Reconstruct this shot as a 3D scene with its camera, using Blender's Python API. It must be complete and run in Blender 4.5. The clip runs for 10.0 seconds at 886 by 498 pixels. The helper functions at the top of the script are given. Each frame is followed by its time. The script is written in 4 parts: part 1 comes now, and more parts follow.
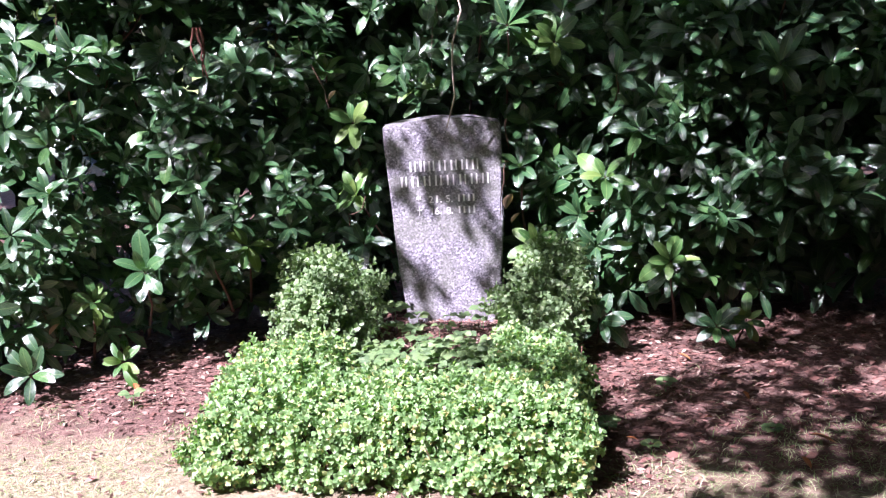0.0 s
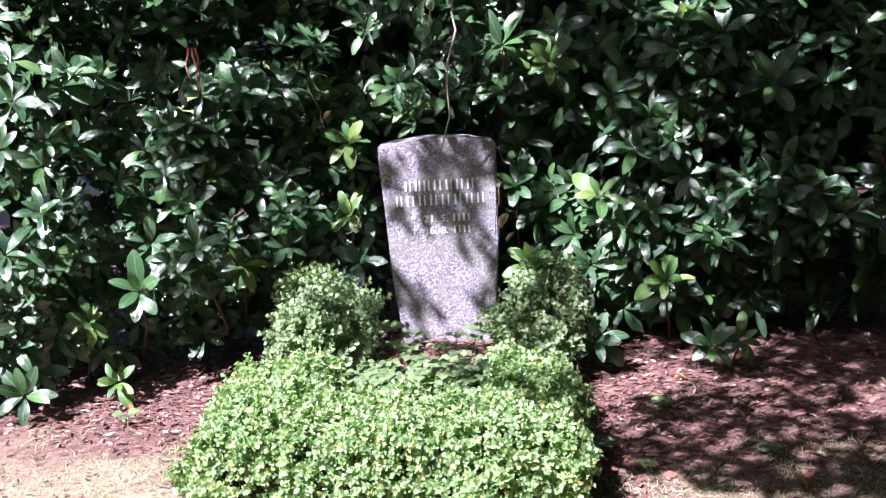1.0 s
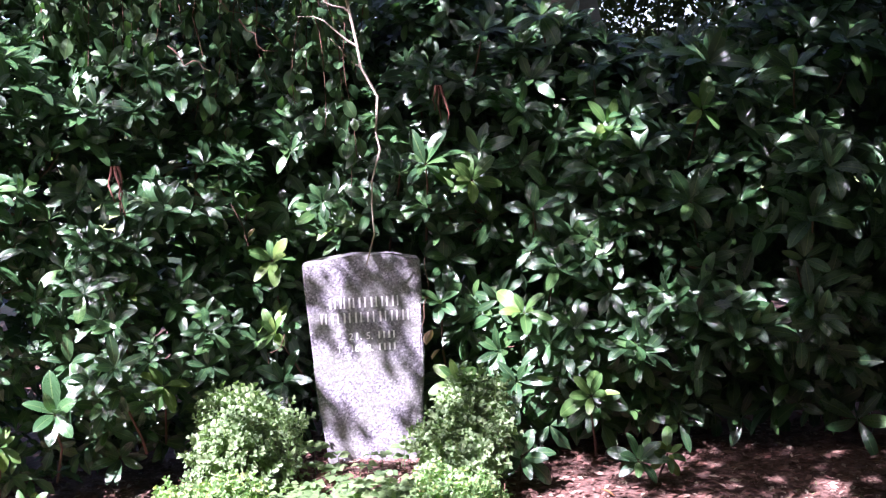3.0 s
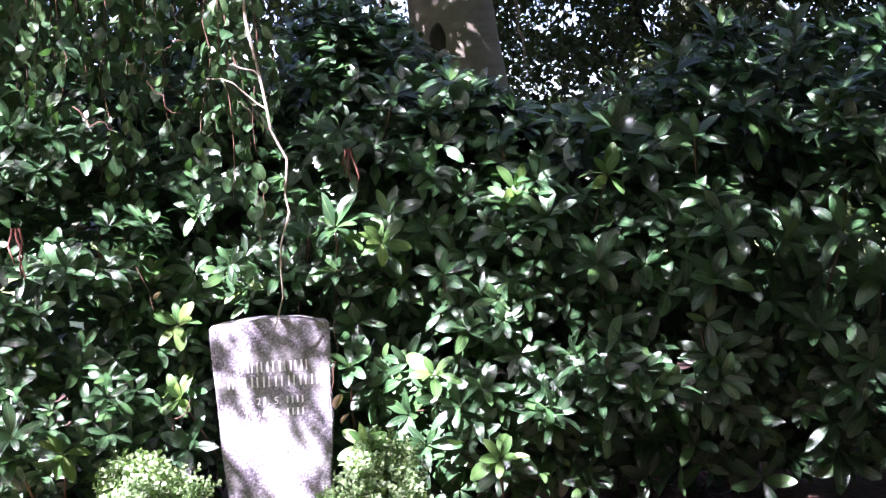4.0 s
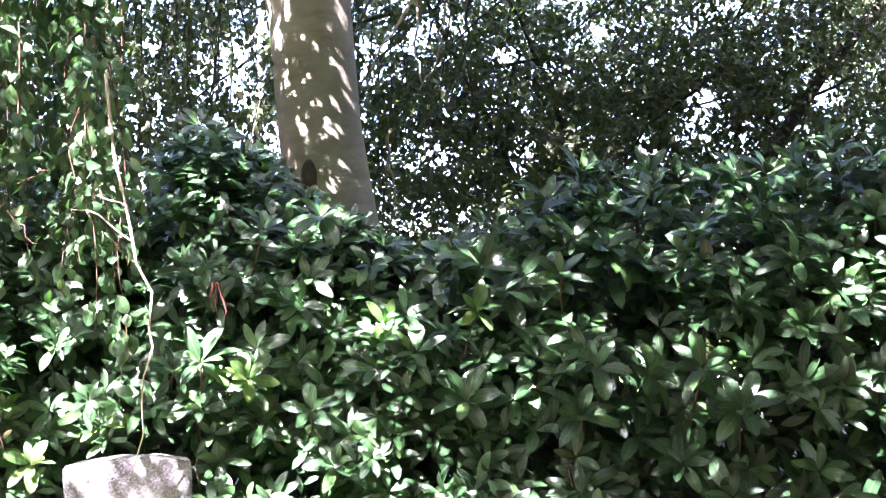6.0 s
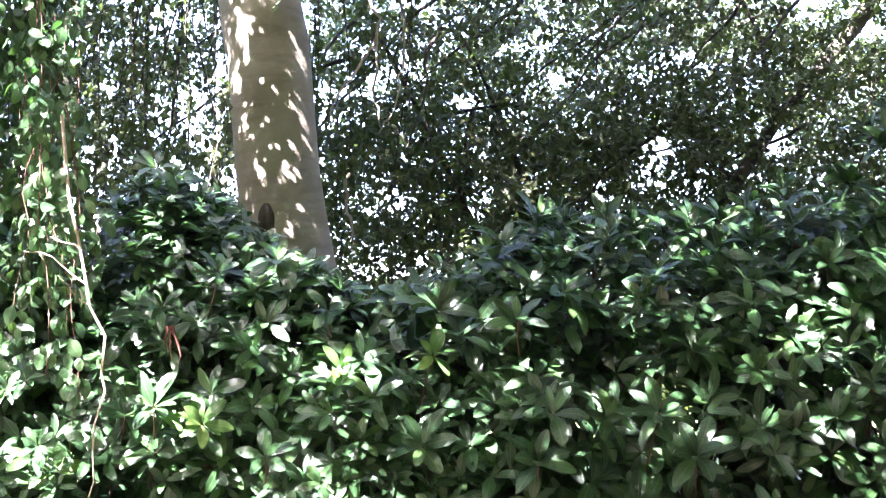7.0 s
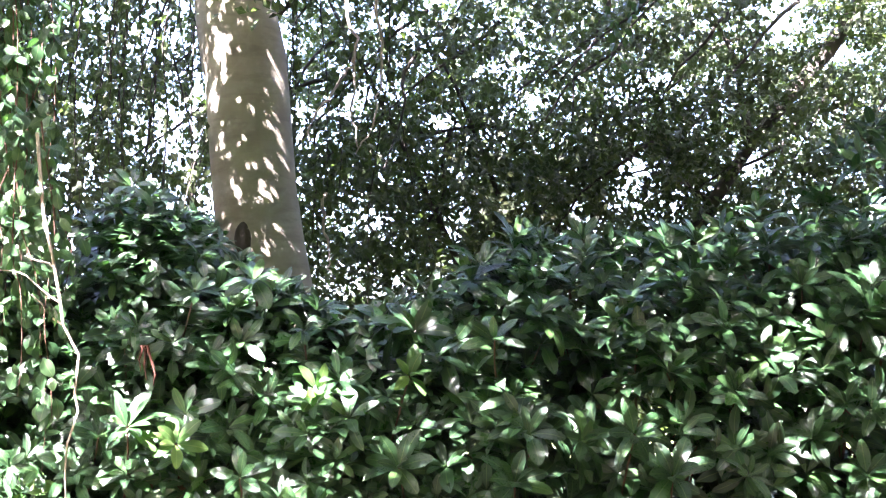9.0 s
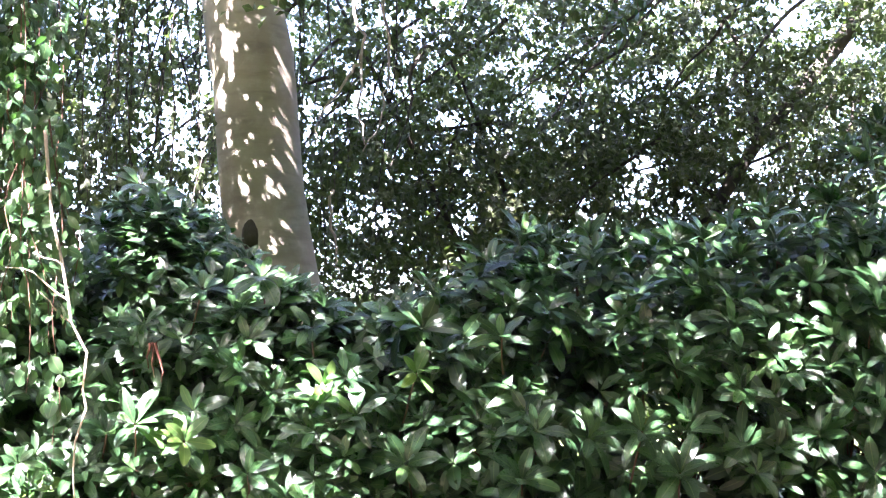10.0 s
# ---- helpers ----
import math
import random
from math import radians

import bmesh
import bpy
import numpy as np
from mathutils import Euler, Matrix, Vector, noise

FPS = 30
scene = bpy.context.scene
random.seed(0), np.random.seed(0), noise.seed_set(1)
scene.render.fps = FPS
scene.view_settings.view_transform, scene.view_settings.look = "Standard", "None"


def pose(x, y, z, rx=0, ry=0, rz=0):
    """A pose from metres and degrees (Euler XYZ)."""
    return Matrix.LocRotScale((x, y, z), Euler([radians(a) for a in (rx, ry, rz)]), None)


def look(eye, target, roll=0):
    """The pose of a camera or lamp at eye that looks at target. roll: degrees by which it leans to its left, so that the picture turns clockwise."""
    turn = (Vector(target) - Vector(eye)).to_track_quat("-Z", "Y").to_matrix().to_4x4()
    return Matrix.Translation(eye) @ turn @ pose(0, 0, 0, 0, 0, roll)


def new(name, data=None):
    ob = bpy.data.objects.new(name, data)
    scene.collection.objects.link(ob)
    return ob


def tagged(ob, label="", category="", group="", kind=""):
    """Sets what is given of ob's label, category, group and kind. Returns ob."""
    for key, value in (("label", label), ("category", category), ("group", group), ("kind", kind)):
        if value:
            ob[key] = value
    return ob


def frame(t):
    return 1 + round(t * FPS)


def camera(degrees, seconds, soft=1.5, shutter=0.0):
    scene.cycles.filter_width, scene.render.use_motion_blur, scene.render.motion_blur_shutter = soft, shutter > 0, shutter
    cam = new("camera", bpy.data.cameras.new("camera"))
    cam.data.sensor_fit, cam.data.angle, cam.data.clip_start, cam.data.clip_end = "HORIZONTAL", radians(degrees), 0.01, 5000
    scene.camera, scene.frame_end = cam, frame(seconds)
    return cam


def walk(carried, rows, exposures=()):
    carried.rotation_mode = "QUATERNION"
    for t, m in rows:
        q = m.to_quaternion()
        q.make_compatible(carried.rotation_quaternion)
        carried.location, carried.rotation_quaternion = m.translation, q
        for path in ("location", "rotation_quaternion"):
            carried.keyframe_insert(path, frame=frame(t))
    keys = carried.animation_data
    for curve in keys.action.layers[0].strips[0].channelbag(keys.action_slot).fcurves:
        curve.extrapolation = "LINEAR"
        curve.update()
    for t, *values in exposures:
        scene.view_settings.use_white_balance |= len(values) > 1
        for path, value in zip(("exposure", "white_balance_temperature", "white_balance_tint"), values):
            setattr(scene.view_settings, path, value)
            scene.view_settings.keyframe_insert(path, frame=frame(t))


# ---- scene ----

# ---------------------------------------------------------------- camera
cam = camera(43.0, 10.0, soft=1.2)
EYE = (0.0, 0.0, 1.55)
TURNS = [
    (0.0, 76.702, 3.061, -0.262), (0.5, 76.989, 3.068, -0.391), (1.0, 77.678, 3.096, -0.52), (1.5, 78.681, 3.12, -0.6),
    (2.0, 80.131, 3.143, -0.953), (2.5, 81.842, 3.028, -2.27), (4.0, 86.443, 2.442, -8.927), (4.5, 88.063, 2.24, -10.756),
    (5.0, 89.809, 2.165, -12.649), (5.5, 91.428, 2.083, -14.128), (6.0, 93.085, 1.933, -15.555), (7.5, 95.761, 1.695, -18.49),
    (8.0, 95.933, 1.655, -18.963), (8.5, 96.098, 1.625, -19.031), (9.0, 96.269, 1.618, -18.934), (9.5, 96.264, 1.625, -18.749),
    (10.0, 96.142, 1.601, -18.568)]
EXPOSURES = [(0.0, 2.22, 5700, 36), (1.5, 2.28, 5700, 37), (2.5, 2.5, 5700, 39), (4.0, 3.35, 5750, 42), (6.0, 4.65, 6000, 36), (7.5, 4.88, 6080, 33), (10.0, 4.88, 6080, 33)]
walk(cam, [(t, pose(*EYE, tilt, roll, turn)) for t, tilt, roll, turn in TURNS], EXPOSURES)

# ---------------------------------------------------------------- light
SUN = Vector((-0.42, -0.48, 0.77)).normalized()
world = bpy.data.worlds.new("sky")
scene.world = world
world.use_nodes = True
wn, wl = world.node_tree.nodes, world.node_tree.links
wn.clear()
sky = wn.new("ShaderNodeTexSky")
sky.sky_type, sky.sun_disc = "NISHITA", False
sky.sun_elevation = math.asin(SUN.z)
sky.sun_rotation = math.atan2(SUN.x, SUN.y)
sky.dust_density = 3.0
sky_back, sky_out = wn.new("ShaderNodeBackground"), wn.new("ShaderNodeOutputWorld")
sky_back.inputs["Strength"].default_value = 0.085
wl.new(sky.outputs["Color"], sky_back.inputs["Color"])
wl.new(sky_back.outputs["Background"], sky_out.inputs["Surface"])
sun = new("sun", bpy.data.lights.new("sun", "SUN"))
sun.data.energy, sun.data.angle, sun.data.color = 5.0, radians(0.53), (1.0, 0.96, 0.90)
sun.matrix_world = look((-8, -9, 15), Vector((-8, -9, 15)) - SUN)


# ---------------------------------------------------------------- materials
def material(name):
    m = bpy.data.materials.new(name)
    m.use_nodes = True
    m.node_tree.nodes.clear()
    return m, m.node_tree.nodes, m.node_tree.links


def ramp(nodes, links, source, stops):
    r = nodes.new("ShaderNodeValToRGB")
    while len(r.color_ramp.elements) < len(stops):
        r.color_ramp.elements.new(0.5)
    for e, (at, col) in zip(r.color_ramp.elements, stops):
        e.position, e.color = at, (*col, 1)
    links.new(source, r.inputs["Fac"])
    return r.outputs["Color"]


def noise_tex(nodes, links, scale, detail=4.0, rough=0.55, coords="Object"):
    c, n = nodes.new("ShaderNodeTexCoord"), nodes.new("ShaderNodeTexNoise")
    n.inputs["Scale"].default_value, n.inputs["Detail"].default_value, n.inputs["Roughness"].default_value = scale, detail, rough
    links.new(c.outputs[coords], n.inputs["Vector"])
    return n.outputs["Fac"]


def mix(nodes, links, fac, a, b, blend="MIX"):
    m = nodes.new("ShaderNodeMix")
    m.data_type, m.blend_type = "RGBA", blend
    for socket, value in ((m.inputs["Factor"], fac), (m.inputs["A"], a), (m.inputs["B"], b)):
        if isinstance(value, (int, float)):
            socket.default_value = value
        elif isinstance(value, tuple):
            socket.default_value = (*value, 1)
        else:
            links.new(value, socket)
    return m.outputs["Result"]


def calc(nodes, links, op, a, b=None):
    m = nodes.new("ShaderNodeMath")
    m.operation = op
    for socket, value in zip(m.inputs, (a, b)):
        if value is None:
            continue
        if isinstance(value, (int, float)):
            socket.default_value = value
        else:
            links.new(value, socket)
    return m.outputs[0]


def surface(nodes, links, color, rough=0.6, bump=None, strength=0.3, distance=0.005, through_color=None, through_share=0.0, specular=0.5):
    p, out = nodes.new("ShaderNodeBsdfPrincipled"), nodes.new("ShaderNodeOutputMaterial")
    links.new(color, p.inputs["Base Color"])
    p.inputs["Specular IOR Level"].default_value = specular
    if isinstance(rough, (int, float)):
        p.inputs["Roughness"].default_value = rough
    else:
        links.new(rough, p.inputs["Roughness"])
    if bump is not None:
        b = nodes.new("ShaderNodeBump")
        b.inputs["Strength"].default_value, b.inputs["Distance"].default_value = strength, distance
        links.new(bump, b.inputs["Height"])
        links.new(b.outputs["Normal"], p.inputs["Normal"])
    if through_share:
        tr, ms = nodes.new("ShaderNodeBsdfTranslucent"), nodes.new("ShaderNodeMixShader")
        links.new(through_color, tr.inputs["Color"])
        ms.inputs["Fac"].default_value = through_share
        links.new(p.outputs["BSDF"], ms.inputs[1])
        links.new(tr.outputs["BSDF"], ms.inputs[2])
        links.new(ms.outputs["Shader"], out.inputs["Surface"])
    else:
        links.new(p.outputs["BSDF"], out.inputs["Surface"])
    return p


def leaf_material(name, stops, rough=0.4, share=0.25, vein=0.35, specular=0.5):
    """Leaf colours chosen leaf by leaf, a paler midrib, blotches, and light that shines through the blade."""
    m, n, l = material(name)
    info, geo = n.new("ShaderNodeObjectInfo"), n.new("ShaderNodeNewGeometry")
    pick = calc(n, l, "FRACT", calc(n, l, "ADD", info.outputs["Random"], geo.outputs["Random Per Island"]))
    col = ramp(n, l, pick, stops)
    uv, sep = n.new("ShaderNodeUVMap"), n.new("ShaderNodeSeparateXYZ")
    l.new(uv.outputs["UV"], sep.inputs["Vector"])
    off = calc(n, l, "ABSOLUTE", calc(n, l, "SUBTRACT", sep.outputs["X"], 0.5))
    rib = calc(n, l, "LESS_THAN", off, 0.035)
    wave = calc(n, l, "SINE", calc(n, l, "MULTIPLY", calc(n, l, "SUBTRACT", sep.outputs["Y"], off), 75.0))
    blotch = noise_tex(n, l, 35.0, 3.0)
    col = mix(n, l, calc(n, l, "MULTIPLY", blotch, 0.35), col, (0.02, 0.03, 0.01))
    col = mix(n, l, calc(n, l, "MULTIPLY", rib, vein), col, (0.30, 0.38, 0.14))
    bright = mix(n, l, 1.0, col, (2.2, 2.8, 1.2), "MULTIPLY")
    gloss = calc(n, l, "ADD", calc(n, l, "MULTIPLY", noise_tex(n, l, 18.0, 2.0), 0.22), rough - 0.1)
    surface(n, l, col, gloss, wave, 0.25, 0.002, bright, share, specular)
    return m


def bark_material(name, dark, light, scale, rough=0.85, relief=0.6):
    m, n, l = material(name)
    big, fine = noise_tex(n, l, scale, 5.0, 0.6), noise_tex(n, l, scale * 9, 4.0, 0.6)
    col = mix(n, l, calc(n, l, "MULTIPLY", fine, 0.6), ramp(n, l, big, [(0.3, dark), (0.7, light)]), dark)
    surface(n, l, col, rough, fine, relief, 0.01)
    return m


RHODO = leaf_material("rhododendron_leaf", [(0.0, (0.022, 0.060, 0.027)), (0.45, (0.030, 0.086, 0.034)), (0.85, (0.042, 0.120, 0.042)), (1.0, (0.075, 0.165, 0.048))], 0.29, 0.12, 0.22, 0.85)
# paler leaf colour for young growth, also standing in for sun on rosettes
YOUNG_LIT = leaf_material("young_lit_rhododendron_leaf", [(0.0, (0.045, 0.125, 0.038)), (0.6, (0.080, 0.175, 0.045)), (1.0, (0.16, 0.24, 0.06))], 0.34, 0.2, 0.25)
BEECH = leaf_material("beech_leaf", [(0.0, (0.042, 0.052, 0.028)), (0.5, (0.058, 0.078, 0.036)), (0.9, (0.075, 0.105, 0.042)), (1.0, (0.12, 0.125, 0.05))], 0.45, 0.26, 0.15)
BOX = leaf_material("box_leaf", [(0.0, (0.09, 0.17, 0.06)), (0.4, (0.18, 0.30, 0.125)), (0.8, (0.29, 0.41, 0.19)), (0.94, (0.44, 0.48, 0.20)), (1.0, (0.50, 0.38, 0.19))], 0.34, 0.25, 0.1)
BOX_DARK = leaf_material("shrubby_box_leaf", [(0.0, (0.11, 0.17, 0.08)), (0.5, (0.18, 0.27, 0.13)), (1.0, (0.29, 0.37, 0.19))], 0.45, 0.22, 0.1)
STRAND = leaf_material("strand_leaf", [(0.0, (0.026, 0.074, 0.030)), (0.5, (0.040, 0.100, 0.038)), (1.0, (0.07, 0.135, 0.05))], 0.34, 0.16, 0.15)
DRY = leaf_material("dry_pale_leaf", [(0.0, (0.22, 0.13, 0.08)), (1.0, (0.42, 0.31, 0.21))], 0.7, 0.1, 0.2)
COVER = leaf_material("ground_cover_leaf", [(0.0, (0.075, 0.13, 0.055)), (0.5, (0.12, 0.20, 0.08)), (1.0, (0.20, 0.28, 0.12))], 0.5, 0.25, 0.2)
GRASS = leaf_material("dry_grass_blade", [(0.0, (0.14, 0.22, 0.08)), (0.5, (0.29, 0.33, 0.17)), (1.0, (0.46, 0.44, 0.31))], 0.7, 0.2, 0.0)
CHIPS = leaf_material("bark_litter", [(0.0, (0.06, 0.024, 0.02)), (0.45, (0.17, 0.068, 0.054)), (0.88, (0.27, 0.15, 0.12)), (1.0, (0.52, 0.42, 0.33))], 0.8, 0.0001, 0.0)
DEAD = leaf_material("dead_leaf", [(0.0, (0.20, 0.055, 0.02)), (0.6, (0.34, 0.11, 0.035)), (1.0, (0.42, 0.22, 0.10))], 0.6, 0.1, 0.3)
TWIG = bark_material("reddish_twig", (0.06, 0.03, 0.02), (0.17, 0.085, 0.055), 14.0)
VINE = bark_material("pale_dry_vine", (0.34, 0.27, 0.21), (0.60, 0.52, 0.44), 20.0)
def beech_bark():
    m, n, l = material("beech_bark")
    c, mp, w = n.new("ShaderNodeTexCoord"), n.new("ShaderNodeMapping"), n.new("ShaderNodeTexNoise")
    mp.inputs["Scale"].default_value = (1.2, 1.2, 6.0)
    w.inputs["Scale"].default_value, w.inputs["Detail"].default_value = 2.2, 6.0
    l.new(c.outputs["Object"], mp.inputs["Vector"])
    l.new(mp.outputs["Vector"], w.inputs["Vector"])
    fold = ramp(n, l, w.outputs["Fac"], [(0.36, (0.35, 0.35, 0.35)), (0.46, (1.0, 1.0, 1.0))])
    base = ramp(n, l, noise_tex(n, l, 3.0, 5.0, 0.6), [(0.3, (0.22, 0.20, 0.15)), (0.7, (0.36, 0.33, 0.26))])
    lichen = ramp(n, l, noise_tex(n, l, 11.0, 5.0, 0.65), [(0.5, (0.27, 0.25, 0.19)), (0.68, (0.38, 0.37, 0.30))])
    col = mix(n, l, 0.4, base, lichen)
    col = mix(n, l, 0.25, col, mix(n, l, 1.0, col, fold, "MULTIPLY"))
    surface(n, l, col, 0.8, w.outputs["Fac"], 0.5, 0.02)
    return m


BARK = beech_bark()
DARK_BARK = bark_material("dark_bark", (0.03, 0.025, 0.02), (0.09, 0.075, 0.06), 5.0)


def granite_material():
    m, n, l = material("grey_granite")
    c, v = n.new("ShaderNodeTexCoord"), n.new("ShaderNodeTexVoronoi")
    v.inputs["Scale"].default_value = 135.0
    l.new(c.outputs["Object"], v.inputs["Vector"])
    sep = n.new("ShaderNodeSeparateColor")
    l.new(v.outputs["Color"], sep.inputs["Color"])
    grain = ramp(n, l, sep.outputs["Red"], [(0.0, (0.05, 0.047, 0.055)), (0.35, (0.12, 0.112, 0.13)), (0.7, (0.28, 0.262, 0.298)), (1.0, (0.58, 0.555, 0.61))])
    cloud = noise_tex(n, l, 105.0, 5.0, 0.75)
    col = mix(n, l, 0.5, grain, ramp(n, l, cloud, [(0.40, (0.045, 0.041, 0.05)), (0.60, (0.34, 0.32, 0.365))]))
    moss = calc(n, l, "MULTIPLY", calc(n, l, "SUBTRACT", noise_tex(n, l, 9.0, 4.0, 0.6), 0.42), 2.2)
    moss = calc(n, l, "MAXIMUM", calc(n, l, "MINIMUM", moss, 0.4), 0.0)
    col = mix(n, l, moss, col, (0.15, 0.16, 0.11))
    surface(n, l, col, 0.55, cloud, 0.25, 0.003)
    return m


def ground_material():
    m, n, l = material("soil_with_litter")
    c, sep = n.new("ShaderNodeTexCoord"), n.new("ShaderNodeSeparateXYZ")
    l.new(c.outputs["Object"], sep.inputs["Vector"])
    soil = ramp(n, l, noise_tex(n, l, 22.0, 8.0, 0.7), [(0.3, (0.05, 0.026, 0.020)), (0.5, (0.13, 0.066, 0.052)), (0.7, (0.26, 0.17, 0.135))])
    turf = ramp(n, l, noise_tex(n, l, 28.0, 8.0, 0.75), [(0.3, (0.11, 0.085, 0.05)), (0.5, (0.25, 0.20, 0.125)), (0.72, (0.42, 0.35, 0.26))])
    edge = calc(n, l, "ADD", sep.outputs["Y"], calc(n, l, "MULTIPLY", noise_tex(n, l, 2.2, 4.0), 1.5))
    right = calc(n, l, "MULTIPLY", calc(n, l, "ADD", sep.outputs["X"], 1.5), 0.42)
    right = calc(n, l, "MINIMUM", calc(n, l, "MAXIMUM", right, 0.0), 0.7)
    edge = calc(n, l, "ADD", edge, right)
    band = ramp(n, l, calc(n, l, "SUBTRACT", edge, 4.05), [(0.3, (0.0, 0.0, 0.0)), (0.75, (1.0, 1.0, 1.0))])
    lawn = ramp(n, l, noise_tex(n, l, 0.6, 3.0), [(0.3, (0.10, 0.14, 0.04)), (0.7, (0.20, 0.24, 0.08))])
    far = ramp(n, l, calc(n, l, "MULTIPLY", calc(n, l, "SUBTRACT", sep.outputs["Y"], 9.0), 0.25), [(0.0, (0.0, 0.0, 0.0)), (1.0, (1.0, 1.0, 1.0))])
    col = mix(n, l, far, mix(n, l, band, turf, soil), lawn)
    surface(n, l, col, 0.95, noise_tex(n, l, 60.0, 6.0, 0.7), 0.9, 0.02)
    return m


GRANITE, GROUND = granite_material(), ground_material()
m, n_, l_ = material("pale_inscription")
surface(n_, l_, ramp(n_, l_, noise_tex(n_, l_, 120.0, 3.0), [(0.3, (0.74, 0.73, 0.72)), (0.7, (0.86, 0.85, 0.84))]), 0.6)
LETTER = m


# ---------------------------------------------------------------- tools for shapes
rng = np.random.default_rng(7)


def unit(v):
    return v / np.maximum(np.linalg.norm(v, axis=-1, keepdims=True), 1e-9)


def blade(width=0.34, rows=4, droop=0.18, fold=0.12, fat=0.55, blunt=1.0, arch=0.10):
    """A leaf 1 long along +y, its face up: vertices, faces and the uv of each vertex. fat: where it is widest; blunt: how round its tip."""
    vs, uvs, faces = [(0, 0, 0)], [(0.5, 0)], []
    for i in range(1, rows):
        s = i / rows if blunt <= 1 else 1 - (1 - i / rows) ** 1.6
        w = width / 2 * (math.sin(math.pi * s ** (math.log(0.5) / math.log(fat)))) ** (0.75 / blunt)
        z = arch * math.sin(math.pi * s * 0.8) - droop * s * s
        vs += [(-w, s, z + fold * w), (0, s, z), (w, s, z + fold * w)]
        uvs += [(0, s), (0.5, s), (1, s)]
    vs.append((0, 1, arch * math.sin(math.pi * 0.8) - droop))
    uvs.append((0.5, 1))
    faces += [(0, 2, 1), (0, 3, 2)]
    for i in range(rows - 2):
        a, b = 1 + 3 * i, 4 + 3 * i
        faces += [(a, a + 1, b + 1), (a, b + 1, b), (a + 1, a + 2, b + 2), (a + 1, b + 2, b + 1)]
    a, tip = 1 + 3 * (rows - 2), len(vs) - 1
    faces += [(a, a + 1, tip), (a + 1, a + 2, tip)]
    return np.array(vs, float), np.array(faces, int), np.array(uvs, float)


def frames_of(pos, along, up, length, width=1.0):
    """Places for leaves: (N, 3, 4) matrices with y along the leaf and z its face."""
    y = unit(along)
    x = unit(np.cross(y, up))
    z = np.cross(x, y)
    length = np.broadcast_to(np.asarray(length, float), (len(pos),))[:, None]
    width = np.broadcast_to(np.asarray(width, float), (len(pos),))[:, None]
    return np.stack([x * length * width, y * length, z * length, pos], axis=2)


def joined(base, mats):
    """Copies of a base shape at all the places, as one set of arrays."""
    v, f, uv = base
    k = len(mats)
    vs = np.einsum("nij,vj->nvi", mats[:, :, :3], v) + mats[:, None, :, 3]
    fs = f[None] + (np.arange(k) * len(v))[:, None, None]
    return vs.reshape(-1, 3), fs.reshape(-1, 3), np.tile(uv, (k, 1))


def stack(sets):
    vs, fs, uvs, at = [], [], [], 0
    for v, f, uv in sets:
        vs.append(v), fs.append(f + at), uvs.append(uv)
        at += len(v)
    return np.concatenate(vs), np.concatenate(fs), np.concatenate(uvs)


def mesh_of(name, arrays, mat, smooth=True):
    v, f, uv = arrays
    me = bpy.data.meshes.new(name)
    me.vertices.add(len(v))
    me.vertices.foreach_set("co", v.astype(np.float32).ravel())
    me.loops.add(len(f) * 3)
    me.loops.foreach_set("vertex_index", f.astype(np.int32).ravel())
    me.polygons.add(len(f))
    me.polygons.foreach_set("loop_start", np.arange(len(f), dtype=np.int32) * 3)
    me.polygons.foreach_set("use_smooth", np.full(len(f), smooth))
    layer = me.uv_layers.new(name="UVMap")
    layer.data.foreach_set("uv", uv[f.ravel()].astype(np.float32).ravel())
    me.update(calc_edges=True)
    me.validate()
    me.materials.append(mat)
    return me


def tube(path, radii, sides=7):
    """A tapered round stem along a path."""
    path = np.asarray(path, float)
    d = unit(np.gradient(path, axis=0))
    ref = np.where(np.abs(d[:, 2:3]) > 0.9, np.array([[1.0, 0, 0]]), np.array([[0, 0, 1.0]]))
    a = unit(np.cross(d, ref))
    b = np.cross(d, a)
    ang = np.arange(sides) * 2 * math.pi / sides
    ring = np.cos(ang)[None, :, None] * a[:, None] + np.sin(ang)[None, :, None] * b[:, None]
    v = (path[:, None] + ring * np.asarray(radii, float)[:, None, None]).reshape(-1, 3)
    faces = []
    for i in range(len(path) - 1):
        for j in range(sides):
            p, q = i * sides + j, i * sides + (j + 1) % sides
            faces += [(p, p + sides, q + sides), (p, q + sides, q)]
    tip = len(v)
    v = np.vstack([v, path[-1:]])
    faces += [(tip - sides + j, tip, tip - sides + (j + 1) % sides) for j in range(sides)]
    return v, np.array(faces, int), np.zeros((len(v), 2))


def bent(a, b, n=7, sag=0.0, wobble=0.05):
    """A path from a to b with a sag and an uneven course."""
    a, b = np.asarray(a, float), np.asarray(b, float)
    s = np.linspace(0, 1, n)[:, None]
    p = a + (b - a) * s
    p[:, 2] -= sag * 4 * (s[:, 0] * (1 - s[:, 0]))
    w = rng.normal(0, wobble, (n, 3))
    w[0] = 0
    w[1:-1] = (w[:-2] + 2 * w[1:-1] + w[2:]) / 3
    return p + w * np.sin(math.pi * np.clip(s, 0, 0.8))


def thing(name, label, category, at=(0, 0, 0), group="", kind=""):
    e = new(name)
    e.location = at
    return tagged(e, label, category, group, kind)


def under(name, me, parent, label="", kind=""):
    """One mesh as a part of a thing, given in world coordinates."""
    ob = new(name, me)
    ob.parent = parent
    ob.matrix_parent_inverse = Matrix.Translation(-parent.location)
    return tagged(ob, label, kind=kind)


def part(name, bm, mat, parent, label="", smooth=False):
    me = bpy.data.meshes.new(name)
    bm.to_mesh(me)
    bm.free()
    me.materials.append(mat)
    for p in me.polygons:
        p.use_smooth = smooth
    return under(name, me, parent, label)


